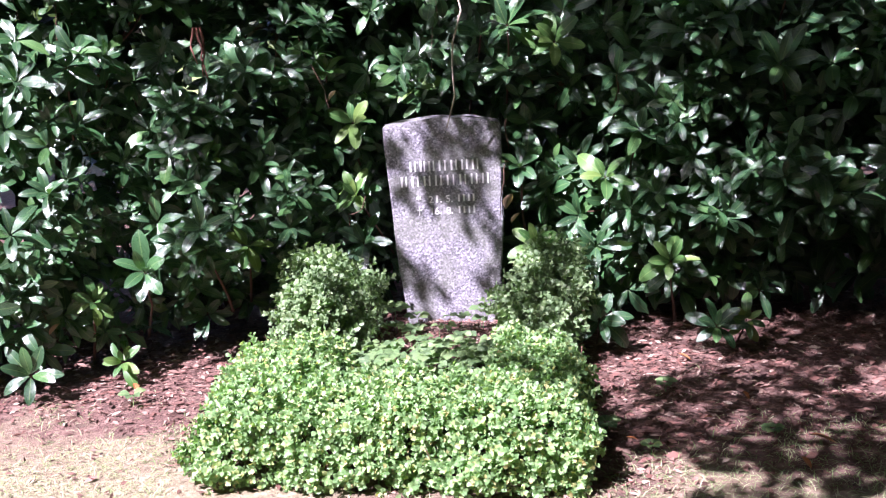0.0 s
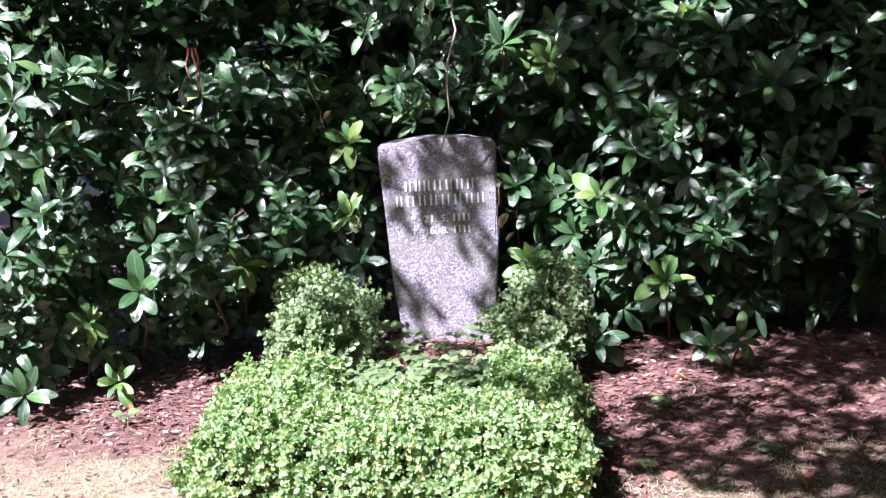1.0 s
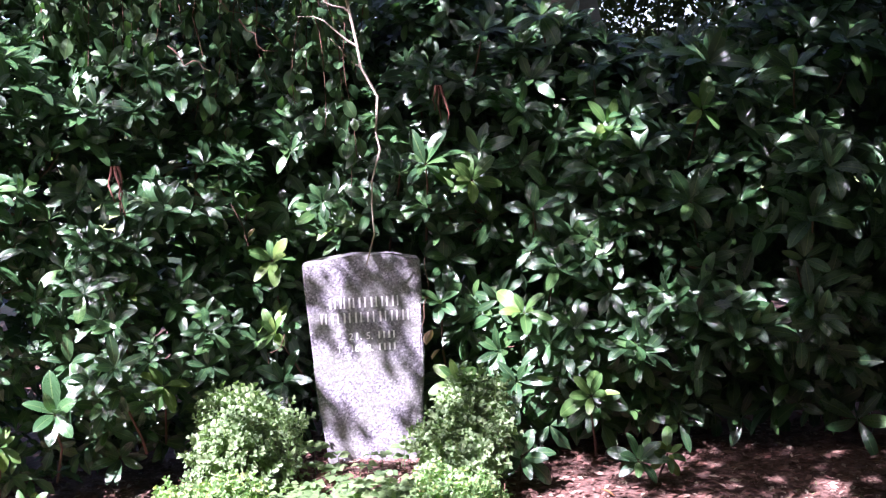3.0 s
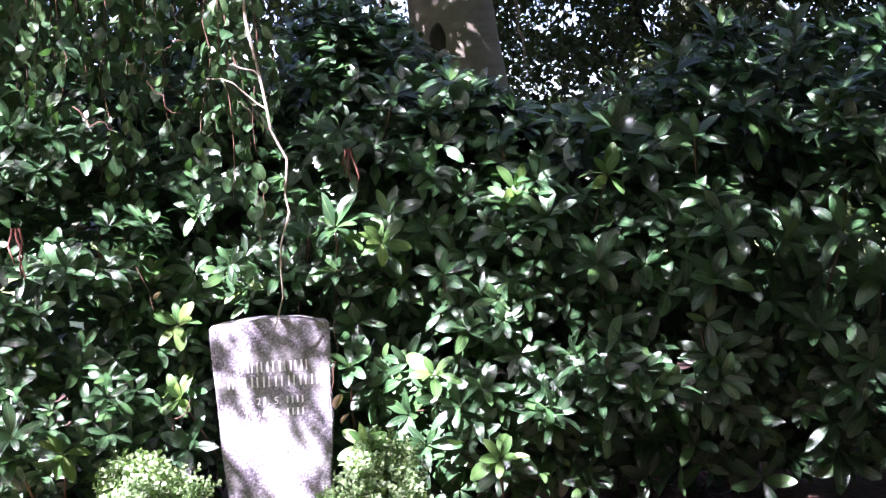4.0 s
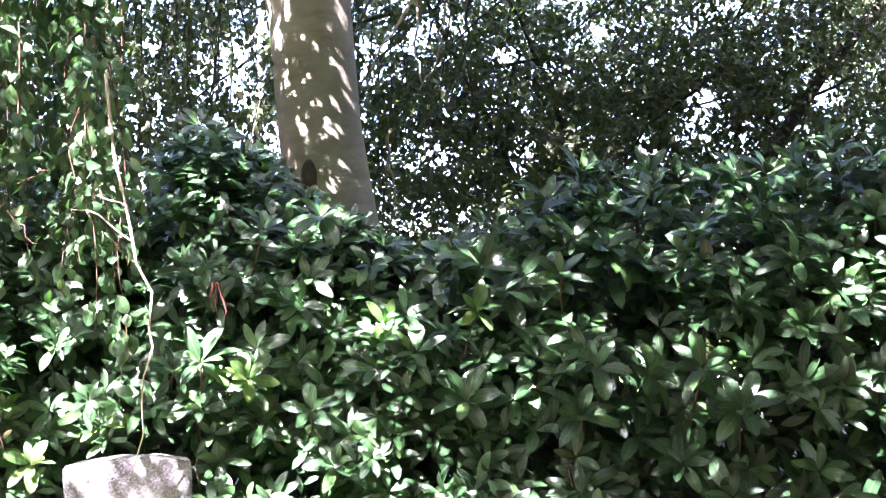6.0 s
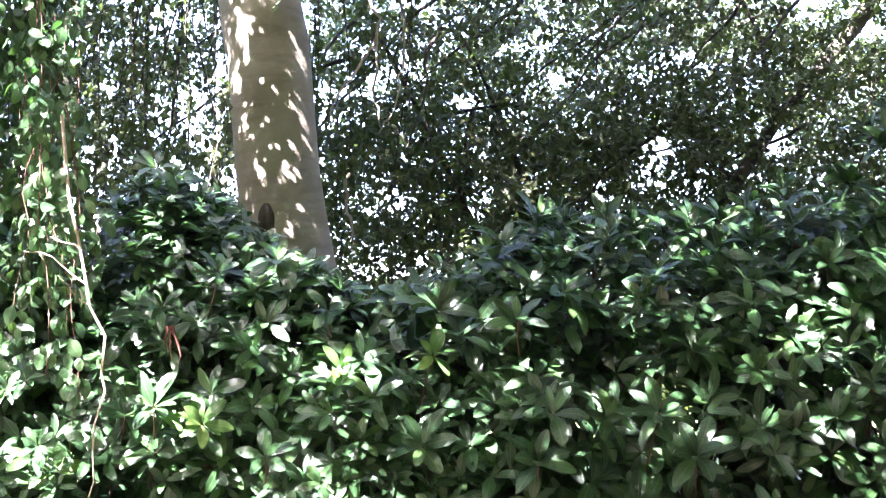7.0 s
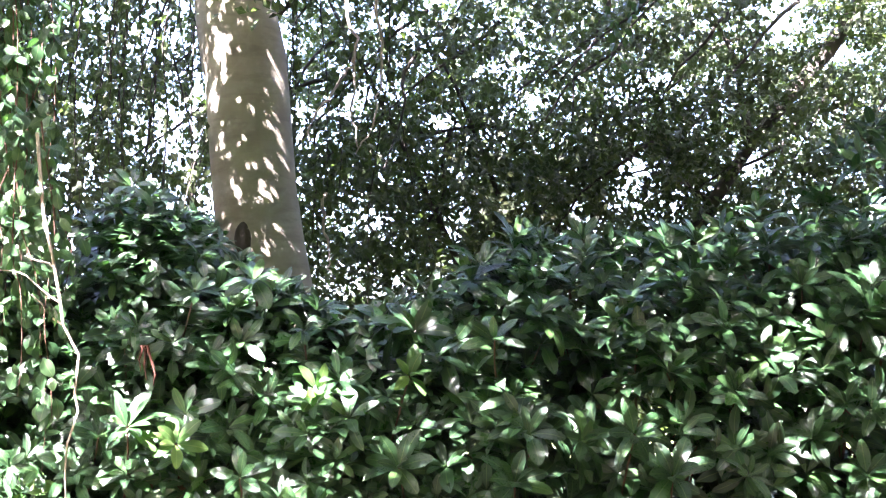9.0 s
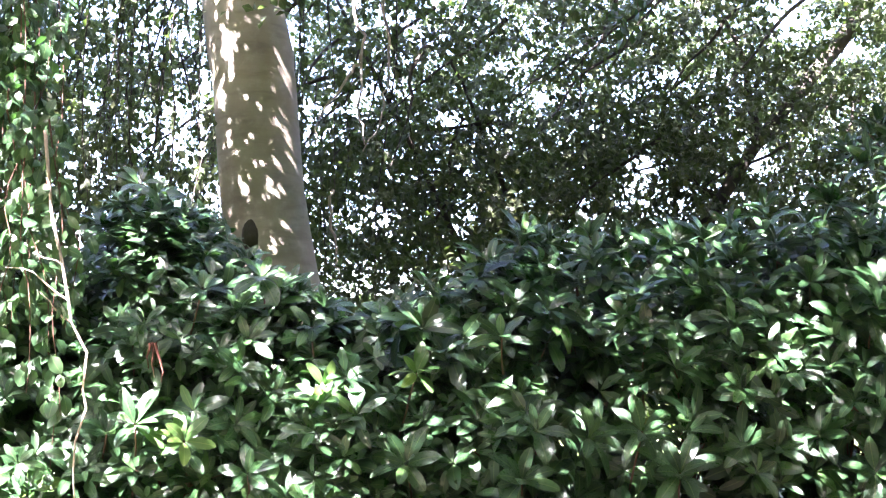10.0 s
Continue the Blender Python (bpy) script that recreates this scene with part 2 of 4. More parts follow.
def as_matrix(m34):
    return Matrix([list(m34[0]), list(m34[1]), list(m34[2]), [0, 0, 0, 1]])


def place_parts(name, meshes, mats, parent):
    for i, m34 in enumerate(mats):
        ob = new(name, meshes[i % len(meshes)])
        ob.parent = parent
        ob.matrix_parent_inverse = Matrix.Translation(-parent.location)
        ob.matrix_basis = as_matrix(m34)


# ---------------------------------------------------------------- ground
def height(x, y):
    """The lie of the land: nearly flat, a low mound in the plot."""
    return 0.012 * np.sin(3.1 * x + 1.3) * np.cos(2.7 * y) + 0.07 * np.exp(-(((x + 0.1) / 0.35) ** 2 + ((y - 4.5) / 0.5) ** 2))


def ground_sheet():
    xs = np.concatenate([[-900, -200, -60, -20, -8], np.linspace(-4, 6, 101), [8, 14, 30, 80, 250, 900]])
    ys = np.concatenate([[-900, -200, -60, -20, -8, -2], np.linspace(1, 8, 71), [10, 16, 30, 80, 250, 900]])
    gx, gy = np.meshgrid(xs, ys)
    z = height(gx, gy) * ((np.abs(gx) < 7) & (gy > 0) & (gy < 9))
    v = np.stack([gx, gy, z], 2).reshape(-1, 3)
    k = len(xs)
    i = (np.arange(len(ys) - 1)[:, None] * k + np.arange(k - 1)[None]).ravel()
    f = np.concatenate([np.stack([i, i + 1, i + k + 1], 1), np.stack([i, i + k + 1, i + k], 1)])
    ob = new("ground", mesh_of("ground", (v, f, v[:, :2] * 0.1), GROUND))
    tagged(ob, "reddish brown soil with bark litter and dry thin grass", "ground", kind="structure")


ground_sheet()


# ---------------------------------------------------------------- gravestone
STONE_Y = 4.95


def gravestone():
    at = (0.0, STONE_Y, 0.0)
    g = thing("gravestone", "tapered speckled grey granite headstone with pale raised lettering", "gravestone", at)
    bm = bmesh.new()
    zs = np.linspace(-0.05, 0.942, 15)
    left = [(np.interp(z, (0.0, 0.19, 0.60, 0.94), (-0.212, -0.233, -0.264, -0.277)) + 0.003 * math.sin(13 * z), z) for z in zs]
    right = [(np.interp(z, (0.0, 0.14, 0.51, 0.75, 0.94), (0.206, 0.217, 0.241, 0.244, 0.242)) + 0.002 * math.sin(17 * z), z) for z in zs]
    top = []
    for s in np.linspace(0, 1, 13)[1:-1]:
        x = left[-1][0] + (right[-1][0] - left[-1][0]) * s
        top.append((x, 0.942 + 0.031 * math.sin(math.pi * s) ** 0.8 + 0.002 * math.sin(19 * s)))
    outline = left + top + right[::-1]
    front = [bm.verts.new((at[0] + x, STONE_Y + 0.0, z)) for x, z in outline]
    back = [bm.verts.new((at[0] + x * 0.97, STONE_Y + 0.14, z)) for x, z in outline]
    f = bm.faces.new(front)
    b = bm.faces.new(back[::-1])
    n = len(outline)
    for i in range(n):
        bm.faces.new((front[i], back[i], back[(i + 1) % n], front[(i + 1) % n]))
    bmesh.ops.recalc_face_normals(bm, faces=bm.faces)
    rim = [e for e in bm.edges if len(e.link_faces) == 2 and (f in e.link_faces or b in e.link_faces)]
    bmesh.ops.bevel(bm, geom=rim, offset=0.007, segments=2, affect="EDGES")
    part("slab", bm, GRANITE, g)

    def bar(x, z, w, h):
        q = bmesh.new()
        bmesh.ops.create_cube(q, size=1.0, matrix=Matrix.Translation((x, STONE_Y - 0.001, z)) @ Matrix.Diagonal((w, 0.006, h, 1)))
        part("inscription_bar", q, LETTER, g, "pale raised inscription bar")

    def row(x0, x1, z, h, widths):
        total, x = sum(widths), x0
        for w in widths:
            step = (x1 - x0) * w / total
            bar(x + step * 0.22, z, 0.0085, h)
            bar(x + step * 0.66, z, 0.0070, h)
            x += step

    row(-0.175, 0.150, 0.763, 0.046, (1, 0.8, 0.9, 1.15, 1, 1, 1))
    row(-0.217, 0.195, 0.697, 0.046, (0.9, 1.1, 1, 1, 1.15, 1, 1, 1))

    def writing(body, x, z, size):
        cu = bpy.data.curves.new("numeral", "FONT")
        cu.body, cu.size, cu.extrude = body, size, 0.003
        tmp = bpy.data.objects.new("numeral", cu)
        scene.collection.objects.link(tmp)
        bpy.context.view_layer.update()
        me = bpy.data.meshes.new_from_object(tmp.evaluated_get(bpy.context.evaluated_depsgraph_get()))
        bpy.data.objects.remove(tmp)
        me.transform(Matrix.Translation((x, STONE_Y - 0.002, z)) @ Matrix.Rotation(radians(90), 4, "X"))
        me.materials.clear()
        me.materials.append(LETTER)
        under("numeral", me, g, "pale raised numeral")

    for z in (0.597, 0.543):
        writing("*" if z > 0.57 else "16.", -0.146 if z > 0.57 else -0.090, z, 0.050 if z > 0.57 else 0.045)
        for x in (0.044, 0.066, 0.088, 0.110):
            bar(x, z + 0.016, 0.008, 0.032)
    writing("2", -0.092, 0.597, 0.045)
    bar(-0.054, 0.613, 0.009, 0.032)
    writing(".", -0.042, 0.597, 0.045)
    writing("5.", -0.016, 0.597, 0.045)
    writing("8.", -0.016, 0.543, 0.045)
    bar(-0.136, 0.560, 0.005, 0.036)
    bar(-0.136, 0.566, 0.021, 0.005)


gravestone()

# ---------------------------------------------------------------- rhododendrons
RHODO_LEAVES = [blade(0.33, 6, 0.14, 0.18, 0.57, 1.25), blade(0.36, 6, 0.24, 0.12, 0.59, 1.3), blade(0.30, 6, 0.06, 0.25, 0.55, 1.2)]

INNER_LEAF = blade(0.38, 3, 0.18, 0.15, 0.55)


def whorls(pos, axis, size, leaves=(6, 11), lift=(0, 50), broad=1.0):
    """Rosettes of leaves: the places of all their leaves."""
    out = []
    for p, a, s in zip(pos, unit(axis), size):
        k = int(rng.integers(*leaves))
        ref = np.array([1.0, 0, 0]) if abs(a[0]) < 0.8 else np.array([0, 1.0, 0])
        u = unit(np.cross(a, ref))
        v = np.cross(a, u)
        th = rng.uniform(0, 6.28) + np.arange(k) * 2.4 + rng.normal(0, 0.18, k)
        el = np.radians(np.linspace(lift[0], lift[1], k) + rng.normal(0, 10, k))
        rad = np.cos(th)[:, None] * u + np.sin(th)[:, None] * v
        along = np.cos(el)[:, None] * rad + np.sin(el)[:, None] * a
        up = np.cos(el)[:, None] * a - np.sin(el)[:, None] * rad + rng.normal(0, 0.22, (k, 3))
        along[:, 2] -= 0.04
        ln = s * rng.uniform(0.72, 1.12, k) * np.linspace(1.05, 0.8, k)
        out.append(frames_of(p + rad * 0.006, along, up, ln, broad * rng.uniform(0.85, 1.15, k)))
    return np.concatenate(out)


def bumpy(p, scale, seed):
    return np.array([noise.noise(Vector(q) * scale + Vector((seed, 0, 0))) for q in p])


MOUNDS = [
    (-3.1, 5.35, 1.0, 1.15, 2.5), (-2.05, 5.20, 0.85, 0.95, 2.3), (-1.15, 5.60, 0.80, 0.85, 2.25), (-0.35, 5.95, 0.75, 0.80, 2.25),
    (0.50, 5.95, 0.70, 0.80, 2.40), (1.15, 5.55, 0.70, 0.85, 1.90), (2.00, 5.60, 0.85, 1.05, 2.10), (2.85, 5.50, 0.85, 1.15, 2.25),
    (3.75, 5.25, 0.90, 1.15, 2.35), (4.85, 4.95, 1.05, 1.15, 3.05)]


def profile(s):
    return np.sqrt(np.clip(1 - np.clip((s - 0.30) / 0.70, 0, 1) ** 2.2, 0.0, 1)) * (0.82 + 0.18 * np.clip(s / 0.25, 0, 1))


def rhododendron(index):
    cx, cy, rx, ry, h = MOUNDS[index]
    bush = thing("rhododendron", "tall evergreen rhododendron with glossy dark green leaf rosettes", "bush", (cx, cy, 0), "rhododendron hedge")
    heads, axes, sizes = [], [], []
    fine = 0.74 if index < 4 else (0.84 if index < 6 else 1.0)
    depth = 340 if index < 3 else 640
    for layer, (grow, count, size) in enumerate(((1.0, int(420 / fine ** 2), 0.165 * fine), (0.84, int(240 / fine ** 2), 0.150 * fine), (0.64, depth, 0.17))):
        th, s = rng.uniform(math.pi * 0.86, math.pi * 2.14, count), rng.uniform(0.05, 1.0, count) ** 0.9
        n3 = np.stack([np.cos(th), np.sin(th), np.clip((s - 0.3) / 0.7, 0, 1) ** 1.5 * 1.5], 1)
        r = profile(s)
        p = np.stack([cx + rx * r * grow * np.cos(th), cy + ry * r * grow * np.sin(th), h * s * (1 if layer == 0 else 0.93)], 1)
        d = bumpy(p, 2.3, index * 7.0)
        p += unit(n3) * (d * 0.38 - 0.03 + rng.normal(0, 0.04, count))[:, None]
        keep = p[:, 2] > 0.10
        for j, (ox, oy, orx, ory, oh) in enumerate(MOUNDS):
            if j != index:
                so = np.clip(p[:, 2] / oh, 0, 1)
                q = np.hypot((p[:, 0] - ox) / orx, (p[:, 1] - oy) / ory) / np.maximum(profile(so), 0.05)
                keep &= ~((q < 0.72) & (p[:, 2] < oh))
        if layer == 0:
            keep &= bumpy(p, 1.9, 40.0 + index) > -0.30
        keep &= ~((np.abs(p[:, 0] + 0.015) < 0.34) & (p[:, 1] < STONE_Y + 0.26) & (p[:, 2] < 1.02))
        p, n3 = p[keep], unit(n3[keep])
        axis = n3 * 0.62 + np.array([0, -0.25, 0.45]) + rng.normal(0, 0.25, p.shape)
        heads.append(p), axes.append(axis), sizes.append(rng.uniform(0.8, 1.2, len(p)) * size)
    outer = whorls(heads[0], axes[0], sizes[0])
    inner = whorls(np.concatenate(heads[1:]), np.concatenate(axes[1:]), np.concatenate(sizes[1:]), (4, 8), (-15, 30))
    order = np.argsort(outer[:, 1, 3] + 0.15 * outer[:, 2, 3])
    near, rest = outer[order[:280]], outer[order[280:]]
    cut = len(rest) // 3
    both = stack([joined(RHODO_LEAVES[0], rest[:cut]), joined(RHODO_LEAVES[1], rest[cut:2 * cut]), joined(RHODO_LEAVES[2], rest[2 * cut:]), joined(INNER_LEAF, inner)])
    under("foliage", mesh_of("foliage", both, RHODO), bush, kind="stuff")
    place_parts("leaf", LEAF_MESHES, near, bush)
    for i in range(7):
        foot = np.array([cx + rng.uniform(-0.3, 0.3) * rx, cy + rng.uniform(-0.3, 0.2) * ry, -0.03])
        head = heads[0][int(rng.integers(len(heads[0])))]
        path = bent(foot, head * 0.96 + foot * 0.04, 8, -0.08, 0.04)
        stem = under("stem", mesh_of("stem", tube(path, np.linspace(0.022, 0.005, 8), 6), TWIG), bush)
        for k in range(7):
            a = path[int(rng.integers(3, 8))]
            dist = np.linalg.norm(heads[0] - a, axis=1)
            b = heads[0][np.argsort(dist)[int(rng.integers(0, 14))]]
            twig = under("twig", mesh_of("twig", tube(bent(a, b, 5, 0.03, 0.015), np.linspace(0.006, 0.003, 5), 5), TWIG), stem)
            twig.matrix_parent_inverse = Matrix()
    return bush


LEAF_MESHES = [mesh_of("leaf", b, RHODO) for b in RHODO_LEAVES]
BUSHES = [rhododendron(k) for k in range(len(MOUNDS))]


YOUNG_LIT_MESHES = [mesh_of("leaf", b, YOUNG_LIT) for b in RHODO_LEAVES]


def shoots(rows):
    """Single bright rosettes that stand out of the nearest bush; the paler colour paints young growth and sunlit spots.
    """
    for x, y, z, size, young_lit in rows:
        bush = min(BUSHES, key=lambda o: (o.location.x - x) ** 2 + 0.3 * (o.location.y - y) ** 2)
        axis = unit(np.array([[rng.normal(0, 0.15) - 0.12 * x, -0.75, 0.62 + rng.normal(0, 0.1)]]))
        size *= 0.85 if young_lit else 1.0
        place_parts("leaf", YOUNG_LIT_MESHES if young_lit else LEAF_MESHES, whorls(np.array([[x, y, z]]), axis, [size], (8, 12), (-5, 62), 1.18), bush)
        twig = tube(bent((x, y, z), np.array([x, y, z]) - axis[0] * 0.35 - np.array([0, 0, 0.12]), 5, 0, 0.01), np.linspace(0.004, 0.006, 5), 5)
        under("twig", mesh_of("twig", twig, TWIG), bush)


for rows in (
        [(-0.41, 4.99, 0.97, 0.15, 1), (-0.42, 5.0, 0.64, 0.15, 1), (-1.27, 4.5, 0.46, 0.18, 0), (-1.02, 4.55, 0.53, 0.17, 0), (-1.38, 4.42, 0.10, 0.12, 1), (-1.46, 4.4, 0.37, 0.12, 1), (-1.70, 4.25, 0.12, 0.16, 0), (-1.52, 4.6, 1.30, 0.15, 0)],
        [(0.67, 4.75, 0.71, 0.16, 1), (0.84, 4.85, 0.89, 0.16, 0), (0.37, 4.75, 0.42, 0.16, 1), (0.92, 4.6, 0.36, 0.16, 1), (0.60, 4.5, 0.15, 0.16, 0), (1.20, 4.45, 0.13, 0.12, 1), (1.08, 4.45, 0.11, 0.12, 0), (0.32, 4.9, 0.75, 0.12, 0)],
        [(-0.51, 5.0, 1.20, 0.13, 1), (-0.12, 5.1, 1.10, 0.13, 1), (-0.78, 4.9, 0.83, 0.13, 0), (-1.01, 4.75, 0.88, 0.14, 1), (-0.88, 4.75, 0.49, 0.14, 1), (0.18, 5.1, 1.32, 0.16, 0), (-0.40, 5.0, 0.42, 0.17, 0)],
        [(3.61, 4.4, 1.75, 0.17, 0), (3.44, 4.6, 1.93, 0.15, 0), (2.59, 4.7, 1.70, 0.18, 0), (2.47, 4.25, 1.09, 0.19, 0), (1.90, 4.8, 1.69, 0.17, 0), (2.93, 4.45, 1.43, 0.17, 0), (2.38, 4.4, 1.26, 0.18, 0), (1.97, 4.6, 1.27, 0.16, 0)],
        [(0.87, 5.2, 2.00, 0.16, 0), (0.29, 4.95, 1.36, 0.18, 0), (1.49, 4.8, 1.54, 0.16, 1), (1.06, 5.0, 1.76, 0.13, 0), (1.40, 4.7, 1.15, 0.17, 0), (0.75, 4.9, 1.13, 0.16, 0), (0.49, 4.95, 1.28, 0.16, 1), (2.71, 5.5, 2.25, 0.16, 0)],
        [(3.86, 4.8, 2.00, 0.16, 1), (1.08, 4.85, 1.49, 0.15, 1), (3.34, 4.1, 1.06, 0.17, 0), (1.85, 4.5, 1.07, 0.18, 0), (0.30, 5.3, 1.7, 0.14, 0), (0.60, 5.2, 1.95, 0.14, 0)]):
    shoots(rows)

# ---------------------------------------------------------------- box hedge round the plot
def sprig_base(leaves, length, stem, seed):
    r = np.random.default_rng(seed)
    base = blade(0.74, 3, 0.10, 0.2, 0.52, 1.0)
    t = np.linspace(0.15, 1.0, leaves)
    pos = np.stack([np.zeros(leaves), np.zeros(leaves), t * stem], 1)
    th = np.arange(leaves) * 1.57 * 1.05 + r.uniform(0, 6)
    el = np.radians(5 + 45 * t)
    along = np.stack([np.cos(th) * np.cos(el), np.sin(th) * np.cos(el), np.sin(el)], 1)
    up = np.stack([-np.cos(th) * np.sin(el), -np.sin(th) * np.sin(el), np.cos(el)], 1) + r.normal(0, 0.2, (leaves, 3))
    return joined(base, frames_of(pos, along, up, length * r.uniform(0.75, 1.2, leaves)))


SPRIGS = [sprig_base(8, 0.020, 0.045, 5 + i) for i in range(5)]
LOOSE = [sprig_base(12, 0.023, 0.095, 25 + i) for i in range(5)]


def sprig_frames(pos, axis, scale):
    a = unit(axis)
    side = unit(np.cross(a, rng.normal(0, 1, a.shape)))
    m = np.stack([side, np.cross(a, side), a, pos], axis=2)
    m[:, :, :3] *= scale[:, None, None]
    return m


def box_sprigs(corners, z1, count, z0=0.02):
    """Sprigs over the top and the sides of a clipped block with four ground corners, anticlockwise."""
    c = np.array(corners, float)
    pos, axis = [], []
    mid = c.mean(0)
    sides = [(c[i], c[(i + 1) % 4]) for i in range(4)]
    areas = [np.linalg.norm(b - a) * z1 for a, b in sides] + [np.linalg.norm(c[1] - c[0]) * np.linalg.norm(c[2] - c[1])]
    for i, share in enumerate(np.array(areas) / sum(areas)):
        k = int(count * share)
        if i < 4:
            a, b = sides[i]
            s = rng.uniform(0, 1, (k, 1))
            xy = a + (b - a) * s
            n2 = np.array([(b - a)[1], -(b - a)[0]]) / np.linalg.norm(b - a)
            z = rng.uniform(z0, z1, k)
            p = np.column_stack([xy, z])
            nn = np.column_stack([np.tile(n2, (k, 1)), np.full(k, 0.45)])
        else:
            s, t = rng.uniform(0, 1, (k, 1)), rng.uniform(0, 1, (k, 1))
            xy = (c[0] * (1 - s) + c[1] * s) * (1 - t) + (c[3] * (1 - s) + c[2] * s) * t
            p = np.column_stack([xy, np.full(k, z1)])
            nn = np.tile([0, 0, 1.0], (k, 1))
        p = p + unit(nn) * (bumpy(p, 7.0, 3.0)[:, None] * 0.085 + rng.normal(-0.02, 0.015, (k, 1)))
        pull = np.clip((p[:, 2] - z1 + 0.08) / 0.08, 0, 1)[:, None] * 0.03
        p[:, :2] -= unit(p[:, :2] - mid) * pull
        pos.append(p), axis.append(nn + rng.normal(0, 0.45, nn.shape))
    return np.concatenate(pos), np.concatenate(axis)


def box_core(corners, z1, name, parent):
    """The twiggy dark inside of a clipped block."""
    twigs = []
    c = np.array(corners, float)
    for i in range(90):
        s, t = rng.uniform(0.05, 0.95, 2)
        xy = (c[0] * (1 - s) + c[1] * s) * (1 - t) + (c[3] * (1 - s) + c[2] * s) * t
        top = np.append(xy + rng.normal(0, 0.05, 2), z1 * rng.uniform(0.6, 0.95))
        twigs.append(tube(bent(np.append(xy, -0.02), top, 5, 0, 0.015), np.linspace(0.005, 0.002, 5), 4))
    under(name, mesh_of(name, stack(twigs), TWIG), parent, kind="stuff")


def box_hedge():
    hedge = thing("box_hedge", "low clipped box hedge with bright green leaves round a grave", "hedge", (-0.24, 3.4, 0))
    blocks = [(((-0.83, 3.36), (0.37, 3.16), (0.39, 3.56), (-0.80, 3.72)), 0.25, 5000),
              (((-0.85, 3.70), (-0.50, 3.66), (-0.42, 4.06), (-0.76, 4.10)), 0.25, 1300),
              (((0.13, 3.56), (0.40, 3.54), (0.40, 4.02), (0.16, 4.02)), 0.25, 1400)]
    pos, axis = [], []
    for corners, z1, count in blocks:
        p, a = box_sprigs(corners, z1, count)
        pos.append(p), axis.append(a)
        box_core(corners, z1, "inner_wood", hedge)
    pos, axis = np.concatenate(pos), np.concatenate(axis)
    m = sprig_frames(pos, axis, rng.uniform(0.75, 1.2, len(pos)))
    order = np.argsort(m[:, 1, 3] - 0.5 * m[:, 2, 3])
    near, rest = m[order[:300]], m[order[300:]]
    under("foliage", mesh_of("foliage", stack([joined(SPRIGS[i], rest[i::5]) for i in range(5)]), BOX), hedge, kind="stuff")
    place_parts("sprig", [mesh_of("sprig", s, BOX) for s in SPRIGS], near, hedge)


def box_bush(cx, cy, rx, ry, h, label):
    bush = thing("box_bush", label, "bush", (cx, cy, 0), "box bushes beside the headstone")
    k = 1000
    th, s = rng.uniform(0, 6.28, k), rng.uniform(0.05, 1, k) ** 0.8
    r = np.sqrt(np.clip(1 - np.clip((s - 0.35) / 0.65, 0, 1) ** 2, 0, 1)) * rng.uniform(0.6, 1.05, k)
    p = np.stack([cx + rx * r * np.cos(th), cy + ry * r * np.sin(th), h * s], 1)
    nn = np.stack([np.cos(th), np.sin(th), 0.5 + s], 1)
    p += unit(nn) * (bumpy(p, 6.0, 11.0) * 0.17)[:, None]
    m = sprig_frames(p, nn + rng.normal(0, 0.4, nn.shape), rng.uniform(0.75, 1.2, k))
    order = np.argsort(m[:, 1, 3] - m[:, 2, 3])
    near, rest = m[order[:120]], m[order[120:]]
    under("foliage", mesh_of("foliage", stack([joined(LOOSE[i], rest[i::5]) for i in range(5)]), BOX_DARK), bush, kind="stuff")
    place_parts("sprig", [mesh_of("sprig", q, BOX_DARK) for q in LOOSE], near, bush)
    for i in range(8):
        foot = np.array([cx + rng.normal(0, 0.03), cy + rng.normal(0, 0.03), -0.02])
        under("stem", mesh_of("stem", tube(bent(foot, p[int(rng.integers(k))], 6, 0, 0.02), np.linspace(0.007, 0.002, 6), 5), TWIG), bush)


box_hedge()
box_bush(-0.56, 4.62, 0.165, 0.27, 0.36, "loose grey-green box bush beside the headstone, sunlit on top")
box_bush(0.37, 4.55, 0.125, 0.27, 0.35, "loose grey-green box bush beside the headstone, partly shaded")


# ---------------------------------------------------------------- plants in the plot
def ground_cover():
    plot = thing("ground_cover", "low green three-leaved ground cover filling the grave plot", "plants", (-0.1, 4.0, 0), kind="stuff")
    base = blade(0.85, 3, 0.15, 0.18, 0.55)
    k = 620
    x, y = rng.uniform(-0.50, 0.22, k), rng.uniform(3.55, 4.85, k)
    keep = rng.uniform(0, 1, k) < np.where(y > 4.45, 0.10, 1.0)
    x, y = x[keep], y[keep]
    z = height(x, y) + rng.uniform(0.05, 0.20, len(x)) * np.where(y > 4.2, 0.4, 0.9)
    mats, stalks = [], []
    for p in np.stack([x, y, z], 1):
        tilt = rng.normal(0, 0.35, 2)
        up = unit(np.array([tilt[0], tilt[1] - 0.25, 1.0]))
        th = rng.uniform(0, 6.28)
        for j in range(3):
            a = th + j * 2.09 + rng.normal(0, 0.15)
            along = np.array([math.cos(a), math.sin(a), -0.05])
            mats.append(frames_of(p[None], along[None], up[None], rng.uniform(0.030, 0.052)))
        stalks.append(tube(np.array([[p[0] + rng.normal(0, 0.02), p[1] + rng.normal(0, 0.02), 0.0], p]), [0.0015, 0.001], 3))
    under("foliage", mesh_of("foliage", stack([joined(base, np.concatenate(mats))] + stalks), COVER), plot, kind="stuff")


